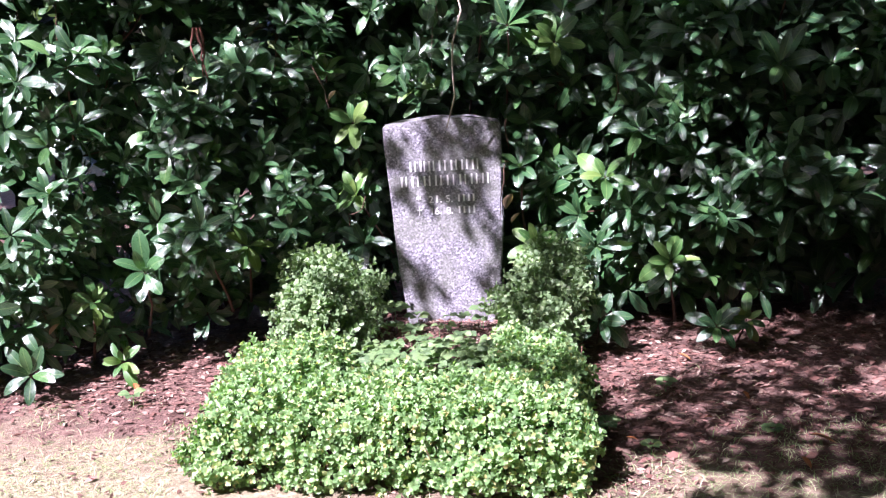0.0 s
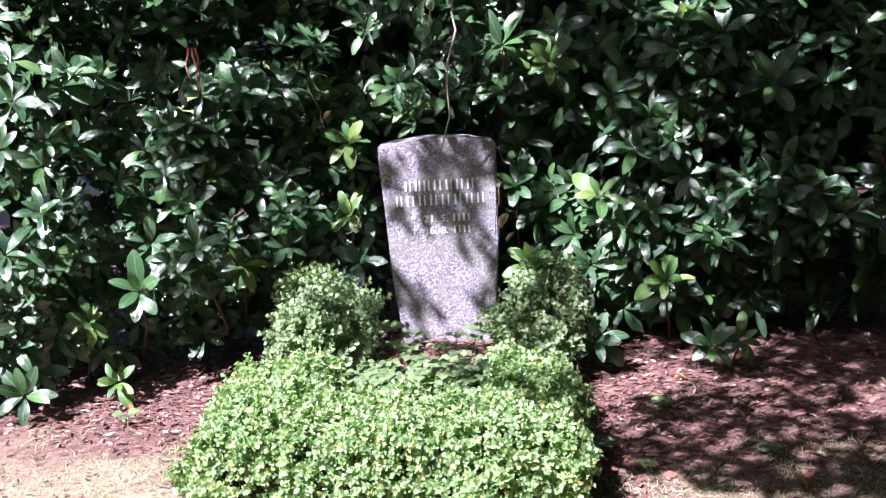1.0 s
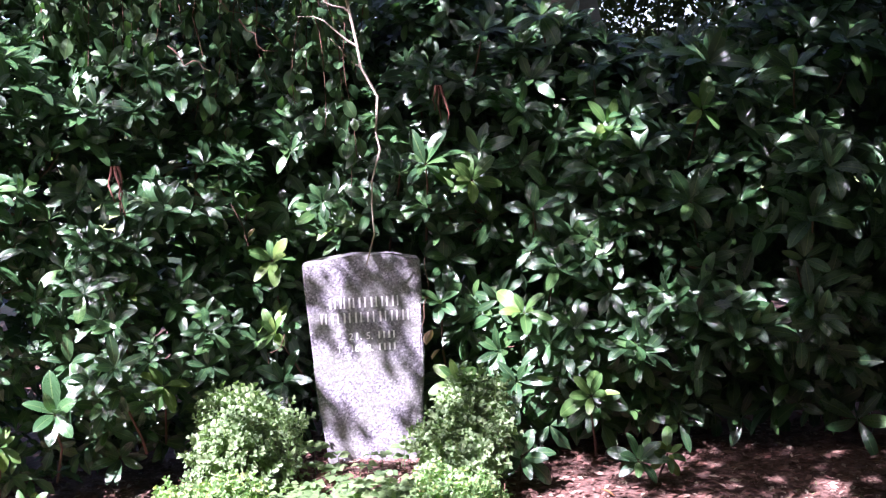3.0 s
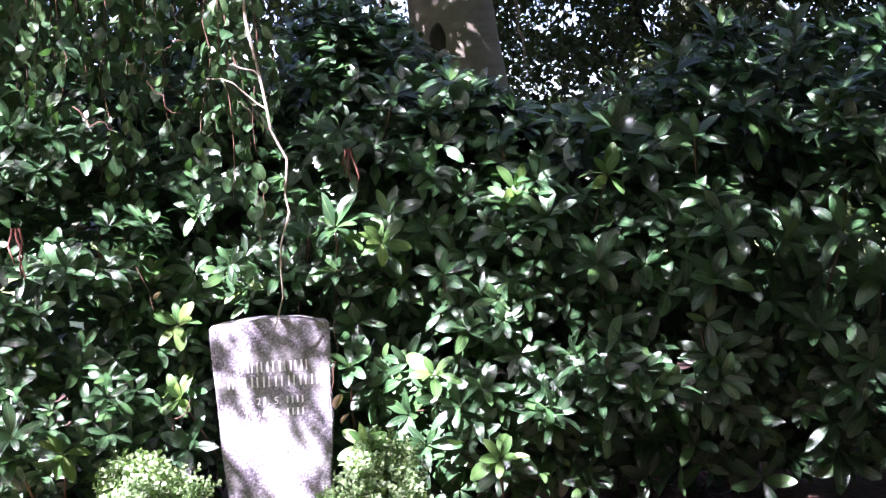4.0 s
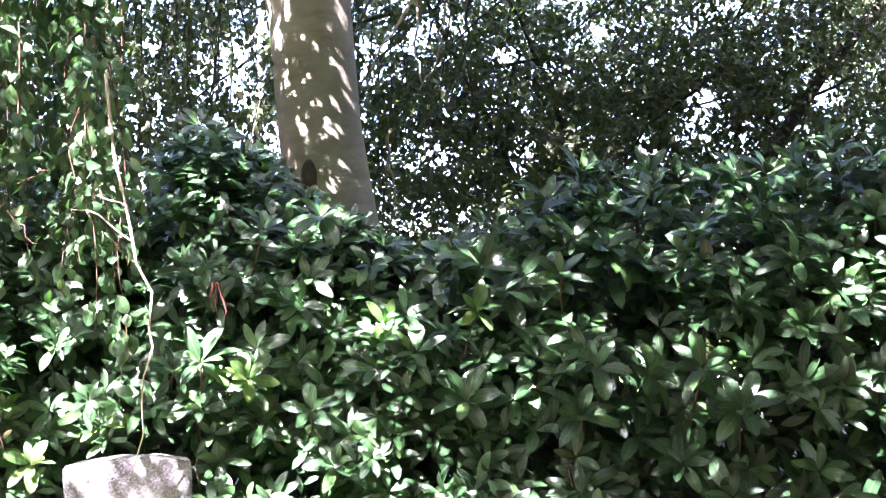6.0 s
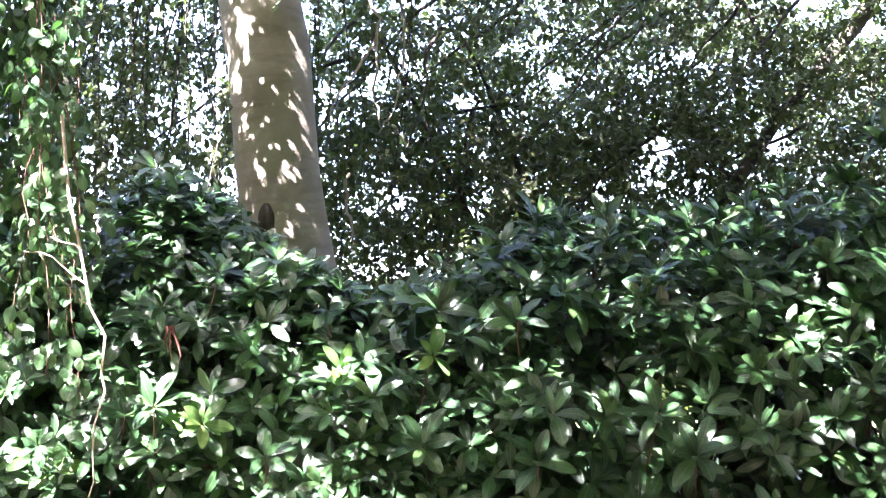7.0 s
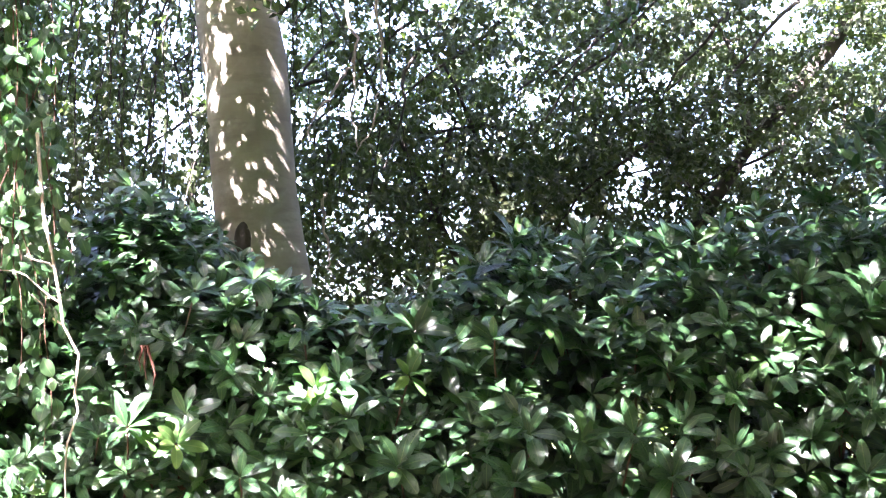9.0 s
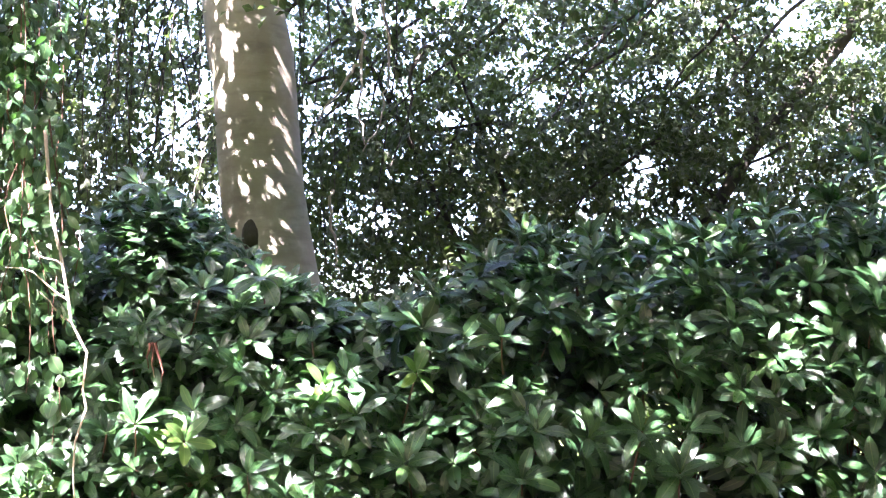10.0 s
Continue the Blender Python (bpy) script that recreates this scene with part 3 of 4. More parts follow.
def seedling(x, y, z, size, count):
    plant = thing("seedling", "small pale green seedling with rounded leaves", "plant", (x, y, float(height(x, y))), "seedlings")
    base = blade(0.8, 4, 0.2, 0.12, 0.55)
    me = mesh_of("leaf", base, COVER)
    a = rng.uniform(0, 6.28) + np.arange(count) * 2.4
    along = np.stack([np.cos(a), np.sin(a), np.full(count, 0.15)], 1)
    pos = np.tile([[x, y, z]], (count, 1)) + along * 0.008
    place_parts("leaf", [me], frames_of(pos, along, np.tile([[0, -0.3, 1.0]], (count, 1)), size * rng.uniform(0.8, 1.1, count)), plant)
    under("stem", mesh_of("stem", tube(np.array([[x, y, 0.0], [x + 0.004, y, z]]), [0.002, 0.0015], 5), COVER), plant)


ground_cover()
for x, y, z, size, count in [(-0.27, 4.80, 0.16, 0.075, 7), (-0.17, 4.82, 0.11, 0.05, 5), (0.12, 4.78, 0.14, 0.05, 5), (0.02, 4.72, 0.13, 0.045, 4), (0.19, 4.80, 0.20, 0.04, 6),
                             (-1.28, 4.16, 0.05, 0.05, 4), (0.78, 4.02, 0.04, 0.045, 6), (0.50, 3.63, 0.05, 0.05, 6), (1.05, 3.55, 0.03, 0.035, 8), (0.62, 3.45, 0.04, 0.03, 8)]:
    seedling(x, y, z, size, count)


# ---------------------------------------------------------------- litter and grass
def litter():
    k = 42000
    x, y = rng.uniform(-2.6, 2.3, k), rng.uniform(3.0, 5.3, k)
    wish = np.clip((y - 3.75 + 0.5 * bumpy(np.stack([x, y, 0 * x], 1), 1.2, 5.0) + np.clip((x + 1.5) * 0.42, 0, 0.7)) / 0.7, 0.10, 1)
    keep = rng.uniform(0, 1, k) < wish
    x, y = x[keep], y[keep]
    k = len(x)
    pos = np.stack([x, y, height(x, y) + rng.uniform(0.002, 0.012, k)], 1)
    a = rng.uniform(0, 6.28, k)
    along = np.stack([np.cos(a), np.sin(a), rng.normal(0, 0.15, k)], 1)
    up = np.stack([rng.normal(0, 0.6, k), rng.normal(0, 0.6, k), np.ones(k)], 1)
    base = blade(0.30, 2, 0.04, 0.15, 0.5, 1.0, 0.03)
    ob = new("bark_litter", mesh_of("bark_litter", joined(base, frames_of(pos, along, up, rng.uniform(0.008, 0.044, k) * rng.uniform(0.6, 1.5, k), rng.uniform(0.4, 1.6, k))), CHIPS, False))
    tagged(ob, "reddish bark chips and dry leaf litter on the soil", "litter", kind="stuff")


def grass():
    k = 42000
    x, y = rng.uniform(-3.0, 2.6, k), rng.uniform(2.9, 4.3, k)
    p = np.stack([x, y, 0 * x], 1)
    wish = np.clip((4.05 - y) / 0.5 + 0.9 * bumpy(p, 2.2, 9.0) - 0.55 * (x > 0.3), 0.04, 0.95)
    keep = (rng.uniform(0, 1, k) < wish) & ~((x > -0.95) & (x < 0.45) & (y > 3.2))
    p = p[keep]
    k = len(p)
    p[:, 2] = height(p[:, 0], p[:, 1]) - 0.002
    a = rng.uniform(0, 6.28, k)
    along = np.stack([np.cos(a), np.sin(a), rng.uniform(0.1, 1.0, k)], 1)
    up = np.stack([-np.cos(a), -np.sin(a), np.ones(k)], 1)
    base = blade(0.07, 2, 0.30, 0.2, 0.4)
    ob = new("grass", mesh_of("grass", joined(base, frames_of(p, along, up, rng.uniform(0.015, 0.055, k))), GRASS))
    tagged(ob, "short dry straw-coloured grass growing thinly on the soil", "grass", kind="stuff")


def fallen_leaf(x, y, turn, size):
    me = mesh_of("fallen_leaf", blade(0.42, 5, -0.15, 0.5, 0.5), DEAD)
    ob = new("fallen_leaf", me)
    ob.matrix_basis = pose(x, y, float(height(x, y)) + 0.012, 8, 10, turn) @ Matrix.Diagonal((size, size, size, 1))
    tagged(ob, "curled orange-brown dead leaf lying on the soil", "leaf", "fallen leaves")


litter()
grass()
for x, y, turn, size in [(1.22, 3.42, 80, 0.085), (1.08, 3.24, 20, 0.06), (0.60, 3.55, 100, 0.05), (0.95, 4.35, 60, 0.06), (1.05, 3.85, 15, 0.05), (0.88, 3.7, 140, 0.045), (-1.3, 4.3, 30, 0.06)]:
    fallen_leaf(x, y, turn, size)

# ---------------------------------------------------------------- trees
BEECH_LEAF = blade(0.62, 3, 0.15, 0.15, 0.5)
FAR_LEAF = blade(0.66, 2, 0.12, 0.2, 0.5)


def spray(paths, spacing, size, hang=0.6):
    """Leaves set along thin twigs."""
    pos, along, up = [], [], []
    for path in paths:
        seg = np.linalg.norm(np.diff(path, axis=0), axis=1).sum()
        k = max(2, int(seg / spacing))
        t = np.sort(rng.uniform(0.02, 1, k)) * (len(path) - 1)
        i = np.minimum(t.astype(int), len(path) - 2)
        f = (t - i)[:, None]
        pos.append(path[i] * (1 - f) + path[i + 1] * f + rng.normal(0, 0.02, (k, 3)))
        d = unit(path[i + 1] - path[i])
        a = d * 0.5 + rng.normal(0, 0.75, (k, 3))
        a[:, 2] -= hang
        along.append(a)
        up.append(rng.normal(0, 0.6, (k, 3)) + np.array([0, -0.5, 0.7]))
    pos, along, up = np.concatenate(pos), np.concatenate(along), np.concatenate(up)
    return frames_of(pos, along, up, size * rng.uniform(0.65, 1.2, len(pos)), rng.uniform(0.8, 1.15, len(pos)))


OPENINGS = [(0.82, 0.345, 0.035), (0.70, 0.21, 0.026), (0.35, 0.238, 0.020), (0.555, 0.20, 0.022), (0.45, 0.267, 0.018), (0.65, 0.178, 0.016), (0.363, 0.15, 0.014), (0.276, 0.143, 0.016),
            (0.096, 0.208, 0.030), (0.116, 0.24, 0.025), (0.74, 0.37, 0.04), (0.10, 0.15, 0.02)]


def share_rank(points, coarse, fine, seed):
    """An uneven field over a plane, spread evenly between 0 and 1: large patches broken up by small ones."""
    v = np.array([0.55 * noise.noise(Vector((a * coarse, b * coarse, seed))) + 0.8 * noise.noise(Vector((a * fine, b * fine, seed + 5.0))) for a, b in points])
    return np.argsort(np.argsort(v)) / len(v)


def ragged(count, xs, ys, zs, gap, size, leaves=34):
    """Flat drooping sprays of leaves in a loose mass with gaps of many sizes."""
    p = np.stack([rng.uniform(*xs, count), rng.uniform(*ys, count), rng.uniform(*zs, count)], 1)
    q = p * np.array([1, 0.24, 1])
    big = np.array([noise.noise(Vector(a * 0.75)) for a in q])
    mid = np.array([noise.noise(Vector((a[0] * 2.1 + a[2] * 1.0, a[1] * 2.0, a[2] * 2.8 - a[0] * 1.2))) for a in q])
    low = np.clip((3.4 - p[:, 2]) / 2.4, 0, 1)
    core = np.exp(-((p[:, 0] - 4.6) / 1.7) ** 2 - ((p[:, 2] - 3.1) / 1.0) ** 2)
    thin = np.exp(-((p[:, 0] - 1.0) / 1.9) ** 2) * np.clip((p[:, 2] - 2.2) / 0.6, 0, 1)
    p = p[big * 0.8 + mid * 1.5 + low * 0.30 + core * 0.75 - thin * 0.30 + rng.normal(0, 0.08, count) > gap]
    turn = rng.uniform(0, 6.28, len(p))
    out = np.stack([np.cos(turn), np.sin(turn), rng.uniform(-0.75, -0.05, len(p))], 1)
    side = np.stack([-np.sin(turn), np.cos(turn), rng.normal(0, 0.15, len(p))], 1)
    reach = size * rng.uniform(2.6, 5.5, len(p))
    a, b = rng.uniform(-1, 1, (len(p), leaves)), rng.normal(0, 0.45, (len(p), leaves))
    pos = p[:, None] + (a * reach[:, None])[..., None] * out[:, None] + (b * (reach * 0.55)[:, None] * (1.15 - a * 0.6))[..., None] * side[:, None]
    pos = pos.reshape(-1, 3) + rng.normal(0, size * 0.35, (len(p) * leaves, 3))
    keep = np.ones(len(pos), bool)
    for u, v, w in OPENINGS:
        far = ((pos[:, 0] / pos[:, 1] - u) / w) ** 2 + (((pos[:, 2] - 1.55) / pos[:, 1] - v) / (0.7 * w)) ** 2
        keep &= rng.uniform(0, 1, len(pos)) > 0.93 * np.exp(-far ** 2)
    along = (np.repeat(out, leaves, 0) * 0.7 + rng.normal(0, 0.6, pos.shape) + np.array([0, 0, -0.3]))[keep]
    pos = pos[keep]
    up = rng.normal(0, 0.5, pos.shape) + np.array([0.1, -0.5, 0.8])
    return frames_of(pos, along, up, size * rng.uniform(0.65, 1.2, len(pos)), rng.uniform(0.8, 1.15, len(pos)))


TWIG_SHAPES = [((1.87, 4.29), (1.86, 4.01), (1.93, 3.78), (1.91, 3.54), (1.89, 3.27), (1.93, 3.10)), ((2.06, 4.31), (2.08, 4.07), (2.11, 3.75), (2.09, 3.48), (2.04, 3.24), (1.92, 3.06)), ((1.91, 3.70), (1.85, 3.58), (1.69, 3.38), (1.59, 3.18), (1.59, 3.08)), ((1.70, 2.76), (1.68, 2.57), (1.71, 2.38), (1.72, 2.20))]


def weeping_beech():
    base = (1.55, 7.7, 0.0)
    tree = thing("weeping_beech", "old beech with a thick smooth grey-brown trunk and hanging leafy branches", "tree", base)
    zs = np.array([-0.1, 0.4, 0.9, 1.5, 2.1, 2.5, 2.82, 3.21, 3.55, 3.66, 3.74, 4.12, 4.6, 5.0, 6.0, 7.0])
    cxs = np.array([1.60, 1.56, 1.52, 1.46, 1.385, 1.34, 1.30, 1.275, 1.255, 1.247, 1.238, 1.174, 1.13, 1.10, 1.04, 1.0])
    rad = np.array([0.50, 0.42, 0.37, 0.34, 0.308, 0.296, 0.298, 0.290, 0.280, 0.276, 0.288, 0.278, 0.27, 0.26, 0.22, 0.18])
    v, f, uv = tube(np.stack([cxs, np.full(16, 7.7), zs], 1), rad, 32)
    ang = np.arctan2(v[:, 1] - 7.7, v[:, 0] - 1.3)
    v[:, 0] += 0.010 * np.sin(4 * v[:, 2] + 3 * ang)
    v[:, 1] += 0.012 * np.cos(3 * v[:, 2] + 2 * ang)
    under("trunk", mesh_of("trunk", (v, f, uv), BARK), tree, "smooth grey-brown beech trunk")
    # shallow bulge for the knot hole; dark bark paints the shade inside it
    knot = bmesh.new()
    bmesh.ops.create_uvsphere(knot, u_segments=14, v_segments=8, radius=1.0, matrix=Matrix.Translation((1.19, 7.44, 2.47)) @ Matrix.Diagonal((0.075, 0.028, 0.12, 1)))
    part("dark_knot_patch", knot, DARK_BARK, tree, "dark oval bulge painted as the shade in a knot hole", True)
    limbs = [((1.2, 7.7, 5.2), (3.6, 8.2, 6.6), 0.12), ((1.2, 7.7, 5.6), (-1.2, 7.2, 6.6), 0.12), ((1.2, 7.7, 6.2), (5.6, 9.3, 7.0), 0.13), ((1.2, 7.8, 6.4), (1.6, 10.5, 7.6), 0.12), ((1.2, 7.7, 6.6), (-0.5, 5.6, 7.0), 0.10)]
    for a, b, r in limbs:
        under("limb", mesh_of("limb", tube(bent(a, b, 9, -0.25, 0.08), np.linspace(r, 0.03, 9), 9), BARK), tree)
    # hanging twigs beside the trunk
    paths = []
    for i in range(105):
        x, y = rng.uniform(-1.4, 2.6), rng.uniform(8.2, 10.5)
        top, low = rng.uniform(3.4, 6.0), rng.uniform(1.3, 3.2)
        drift = rng.normal(-0.15, 0.3, 2)
        paths.append(bent((x, y, top), (x + drift[0], y + drift[1], min(low, top - 0.5)), 6, 0, 0.09))
    under("hanging_foliage", mesh_of("hanging_foliage", joined(FAR_LEAF, spray(paths, 0.030, 0.075)), BEECH), tree, kind="stuff")
    under("hanging_wood", mesh_of("hanging_wood", stack([tube(p, np.linspace(0.009, 0.002, 6), 4) for p in paths]), DARK_BARK), tree, kind="stuff")
    # the ragged mass of the crown behind
    under("crown", mesh_of("crown", joined(FAR_LEAF, ragged(9600, (-2.0, 10.8), (8.3, 12.0), (1.1, 5.6), -0.17, 0.074)), BEECH), tree, kind="stuff")
    # leaves above the view, added to block skylight from in front
    under("upper_crown", mesh_of("upper_crown", joined(FAR_LEAF, ragged(1000, (-6.0, 12.0), (7.0, 12.0), (5.8, 10.5), -0.1, 0.14, 30)), BEECH), tree, kind="stuff")
    # unseen boughs added forward over the bushes to keep skylight off their tops
    under("overhang", mesh_of("overhang", joined(FAR_LEAF, ragged(1100, (2.3, 7.5), (3.6, 7.4), (5.1, 6.5), -0.4, 0.12, 30)), BEECH), tree, kind="stuff")
    # unseen leaves added high over the bushes to dapple the trunk
    s3 = np.array(SUN)
    k = 16000
    foot = np.stack([rng.uniform(0.6, 2.3, k), np.full(k, 7.45), rng.uniform(1.8, 5.4, k)], 1)
    pos = foot + s3 * rng.uniform(2.3, 2.9, k)[:, None]
    closed = share_rank(foot[:, [0, 2]], 1.6, 7.5, 3.0) < 0.72
    under("high_foliage", mesh_of("high_foliage", joined(FAR_LEAF, frames_of(pos, rng.normal(0, 1, pos.shape), rng.normal(0, 0.5, pos.shape) + s3, rng.uniform(0.05, 0.085, k))[closed]), BEECH), tree, kind="stuff")
    for i in range(46):
        a = np.array([rng.uniform(1.5, 9.0), rng.uniform(8.4, 10.5), rng.uniform(3.0, 5.6)])
        b = a + np.array([rng.uniform(-1.9, -0.4), rng.normal(0, 0.3), rng.uniform(-1.6, -0.3)])
        under("bough", mesh_of("bough", tube(bent(a, b, 8, -0.08, 0.06), np.linspace(0.022, 0.005, 8), 6), DARK_BARK), tree)
    # the nearer curtain
    paths = []
    for i in range(190):
        x, y = rng.uniform(-3.2, -0.02), rng.uniform(5.1, 6.1)
        paths.append(bent((x, y, rng.uniform(3.2, 4.2)), (x + rng.normal(0, 0.12), y - 0.2, rng.uniform(1.35, 2.3)), 7, 0, 0.05))
    under("curtain_foliage", mesh_of("curtain_foliage", joined(BEECH_LEAF, spray(paths, 0.022, 0.080, 0.9)), STRAND), tree, kind="stuff")
    under("curtain_wood", mesh_of("curtain_wood", stack([tube(p, np.linspace(0.0035, 0.0015, 7), 4) for p in paths]), TWIG), tree, kind="stuff")
    # bare hanging twigs close to the trunk
    for shape in TWIG_SHAPES:
        path = np.array([(x, 7.25, z) for x, z in shape])
        path = np.stack([np.interp(np.linspace(0, 1, 18), np.linspace(0, 1, len(path)), path[:, i]) for i in range(3)], 1)
        path[1:] += rng.normal(0, 0.012, (17, 3))
        under("bare_twig", mesh_of("bare_twig", tube(path, np.linspace(0.013, 0.005, 18), 6), VINE), tree, "bare pale hanging twig")


def far_tree():
    tree = thing("tree", "dark slanting tree trunk with fine leaves behind the bushes", "tree", (4.6, 9.3, 0))
    path = np.array([(4.2, 9.3, -0.1), (4.7, 9.3, 1.2), (5.4, 9.3, 2.3), (5.89, 9.3, 2.98), (6.20, 9.3, 3.37), (6.48, 9.3, 3.72), (7.12, 9.3, 4.38), (7.46, 9.3, 4.73), (7.85, 9.3, 5.2), (8.3, 9.3, 6.2)])
    under("trunk", mesh_of("trunk", tube(path, [0.12, 0.10, 0.08, 0.07, 0.062, 0.058, 0.07, 0.085, 0.09, 0.06], 10), DARK_BARK), tree)
    for a, b in [((5.4, 9.3, 2.3), (4.7, 9.2, 2.7)), ((6.48, 9.3, 3.72), (6.2, 9.4, 5.2)), ((5.95, 9.3, 3.05), (5.4, 9.2, 3.25)), ((4.7, 9.3, 1.2), (3.2, 9.5, 4.6)), ((4.2, 9.3, 0.6), (2.2, 9.4, 5.0))]:
        under("limb", mesh_of("limb", tube(bent(a, b, 8, -0.1, 0.05), np.linspace(0.045, 0.012, 8), 7), DARK_BARK), tree)
    pos = []
    for i in range(110):
        c = np.array([rng.uniform(2.2, 10.5), rng.uniform(8.8, 10.6), rng.uniform(1.6, 5.4)])
        pos.append(bent(c, c + np.array([rng.normal(0.3, 0.5), rng.normal(0, 0.3), rng.normal(-0.1, 0.25)]), 4, 0, 0.05))
    under("crown", mesh_of("crown", joined(BEECH_LEAF, spray(pos, 0.012, 0.075, 0.3)), BEECH), tree, kind="stuff")


# how much sun gets through the added crown: share, and the stretch of the plane across the sun's rays
SUN_SHARES = [(0.58, -7.50, -4.20, 1.20, 3.30), (0.30, -7.50, -4.20, 3.30, 5.20), (0.62, -4.20, -3.45, 2.30, 3.20), (0.32, -4.20, -3.45, 3.20, 5.20), (0.30, -3.70, -2.90, 3.60, 4.20),
              (0.18, -3.70, -3.20, 4.20, 5.20), (0.52, -3.45, -3.02, 2.70, 3.22), (0.50, -3.70, -3.02, 3.22, 3.60), (0.80, -3.50, -2.90, 2.30, 2.70), (0.50, -3.00, -2.20, 2.20, 3.10),
              (0.26, -2.20, -1.30, 2.00, 3.30), (0.10, -1.30, 0.50, 1.20, 3.30), (0.30, -3.00, -2.10, 3.10, 3.90), (0.03, -2.10, 1.00, 3.30, 4.40), (0.05, -2.10, -1.40, 3.30, 4.20),
              (0.22, -2.90, -2.00, 3.90, 4.50), (0.12, -2.00, -1.60, 3.90, 4.80), (0.04, -2.90, -1.60, 4.80, 6.00), (0.04, -1.60, 0.00, 4.40, 5.00), (0.04, -1.60, -0.70, 5.00, 6.50),
              (0.09, -1.20, -0.50, 4.90, 5.30), (0.17, -0.60, 1.50, 5.10, 5.70), (0.06, -0.80, 2.00, 5.70, 6.50), (0.04, -3.25, -2.00, 4.45, 5.80), (1.00, -4.70, -3.20, 5.90, 8.00),
              (0.05, -7.50, 5.00, 8.00, 11.50), (0.85, -1.60, -0.70, 10.15, 10.55)]


def added_shade_tree():
    """An unseen tree added behind the camera; gaps set in its high crown let the sun down in patches."""
    tree = thing("beech", "unseen added tree whose crown shapes the sun patches", "tree", (3.6, -4.0, 0))
    s, e1 = np.array(SUN), unit(np.cross(np.array(SUN), [0, 0, 1.0]))
    e1 = -e1 if e1[0] < 0 else e1
    e2 = unit(np.array([0, 0, 1.0]) - s * s[2])
    k = 150000
    p, q = rng.uniform(-7.5, 5.0, k), rng.uniform(1.2, 11.5, k)
    sunny = np.full(k, 0.12)
    for share, p0, p1, q0, q1 in SUN_SHARES:
        sunny = np.where((p > p0) & (p < p1) & (q > q0) & (q < q1), share, sunny)
    edge = 0.10 * np.sin(p * 5.1 + 1.0) + 0.06 * np.sin(p * 13.0)
    sunny = np.where((q + edge < 2.45 - 0.45 * np.clip(p + 2.3, 0, 0.6)) & (p < -1.5), 1.0, sunny)
    keep = share_rank(np.stack([p, q], 1), 2.0, 6.0, 4.0) < 1 - sunny
    p, q = p[keep], q[keep]
    pos = p[:, None] * e1 + q[:, None] * e2 + rng.uniform(1.9, 2.7, len(p))[:, None] * s
    low = (pos[:, 2] - 1.55 < 0.50 * np.hypot(pos[:, 0], pos[:, 1])) & (np.arctan2(pos[:, 0], pos[:, 1]) > -0.55)
    pos[low] += 5.5 * s
    big = np.where(sunny[keep] < 0.15, 1.5, np.where(sunny[keep] < 0.3, 1.2, 1.0))
    mats = frames_of(pos, rng.normal(0, 1, pos.shape), rng.normal(0, 0.5, pos.shape) + s, big * rng.uniform(0.055, 0.095, len(pos)))
    # second unseen layer, added to keep sun off the ground behind the camera
    k = 26000
    p, q = rng.uniform(-8.0, 7.0, k), rng.uniform(-2.0, 2.2, k)
    over = (p < -5.2) | (p > -1.55 + 0.2 * np.sin(4 * q)) | (q < 0.2)
    over &= share_rank(np.stack([p, q], 1), 1.2, 3.5, 14.0) < 0.9
    p, q = p[over], q[over]
    pos = p[:, None] * e1 + q[:, None] * e2 + rng.uniform(6.5, 8.5, len(p))[:, None] * s
    mats = np.concatenate([mats, frames_of(pos, rng.normal(0, 1, pos.shape), rng.normal(0, 0.5, pos.shape) + s, rng.uniform(0.14, 0.22, len(pos)))])
    # large outlying leaves added to close off the open sky
    k = 7000
    wide = rng.uniform(-10, 9, k)[:, None] * e1 + rng.uniform(-9.0, -1.0, k)[:, None] * e2 + rng.uniform(9.5, 12.0, k)[:, None] * s
    wide = np.concatenate([wide, rng.uniform(5.0, 10.0, 3000)[:, None] * e1 + rng.uniform(-1.0, 12.0, 3000)[:, None] * e2 + rng.uniform(8.0, 10.0, 3000)[:, None] * s])
    wide = np.concatenate([wide, rng.uniform(-12.0, -7.3, 3000)[:, None] * e1 + rng.uniform(-1.0, 12.0, 3000)[:, None] * e2 + rng.uniform(8.0, 10.0, 3000)[:, None] * s])
    more = frames_of(wide, rng.normal(0, 1, wide.shape), rng.normal(0, 0.5, wide.shape) + s, rng.uniform(0.3, 0.5, len(wide)))
    under("crown", mesh_of("crown", joined(FAR_LEAF, np.concatenate([mats, more])), BEECH), tree, kind="stuff")
    # made-up trunk, stood where its shadow misses the plot
    trunk = np.array([(3.6, -4.0, -0.1), (3.6, -4.0, 1.0), (3.6, -3.9, 3.0), (3.5, -3.7, 6.0), (3.3, -3.3, 9.0)])
    under("trunk", mesh_of("trunk", tube(trunk, [0.45, 0.36, 0.32, 0.27, 0.2], 14), BARK), tree)
    for b in [(-1.2, 3.1, 4.6), (0.6, 3.0, 5.6), (2.5, 1.5, 6.0), (0.3, 5.4, 6.8), (-3.0, 3.6, 5.0)]:
        under("limb", mesh_of("limb", tube(bent((3.35, -3.4, 8.0), b, 8, -0.2, 0.08), np.linspace(0.11, 0.02, 8), 7), BARK), tree)


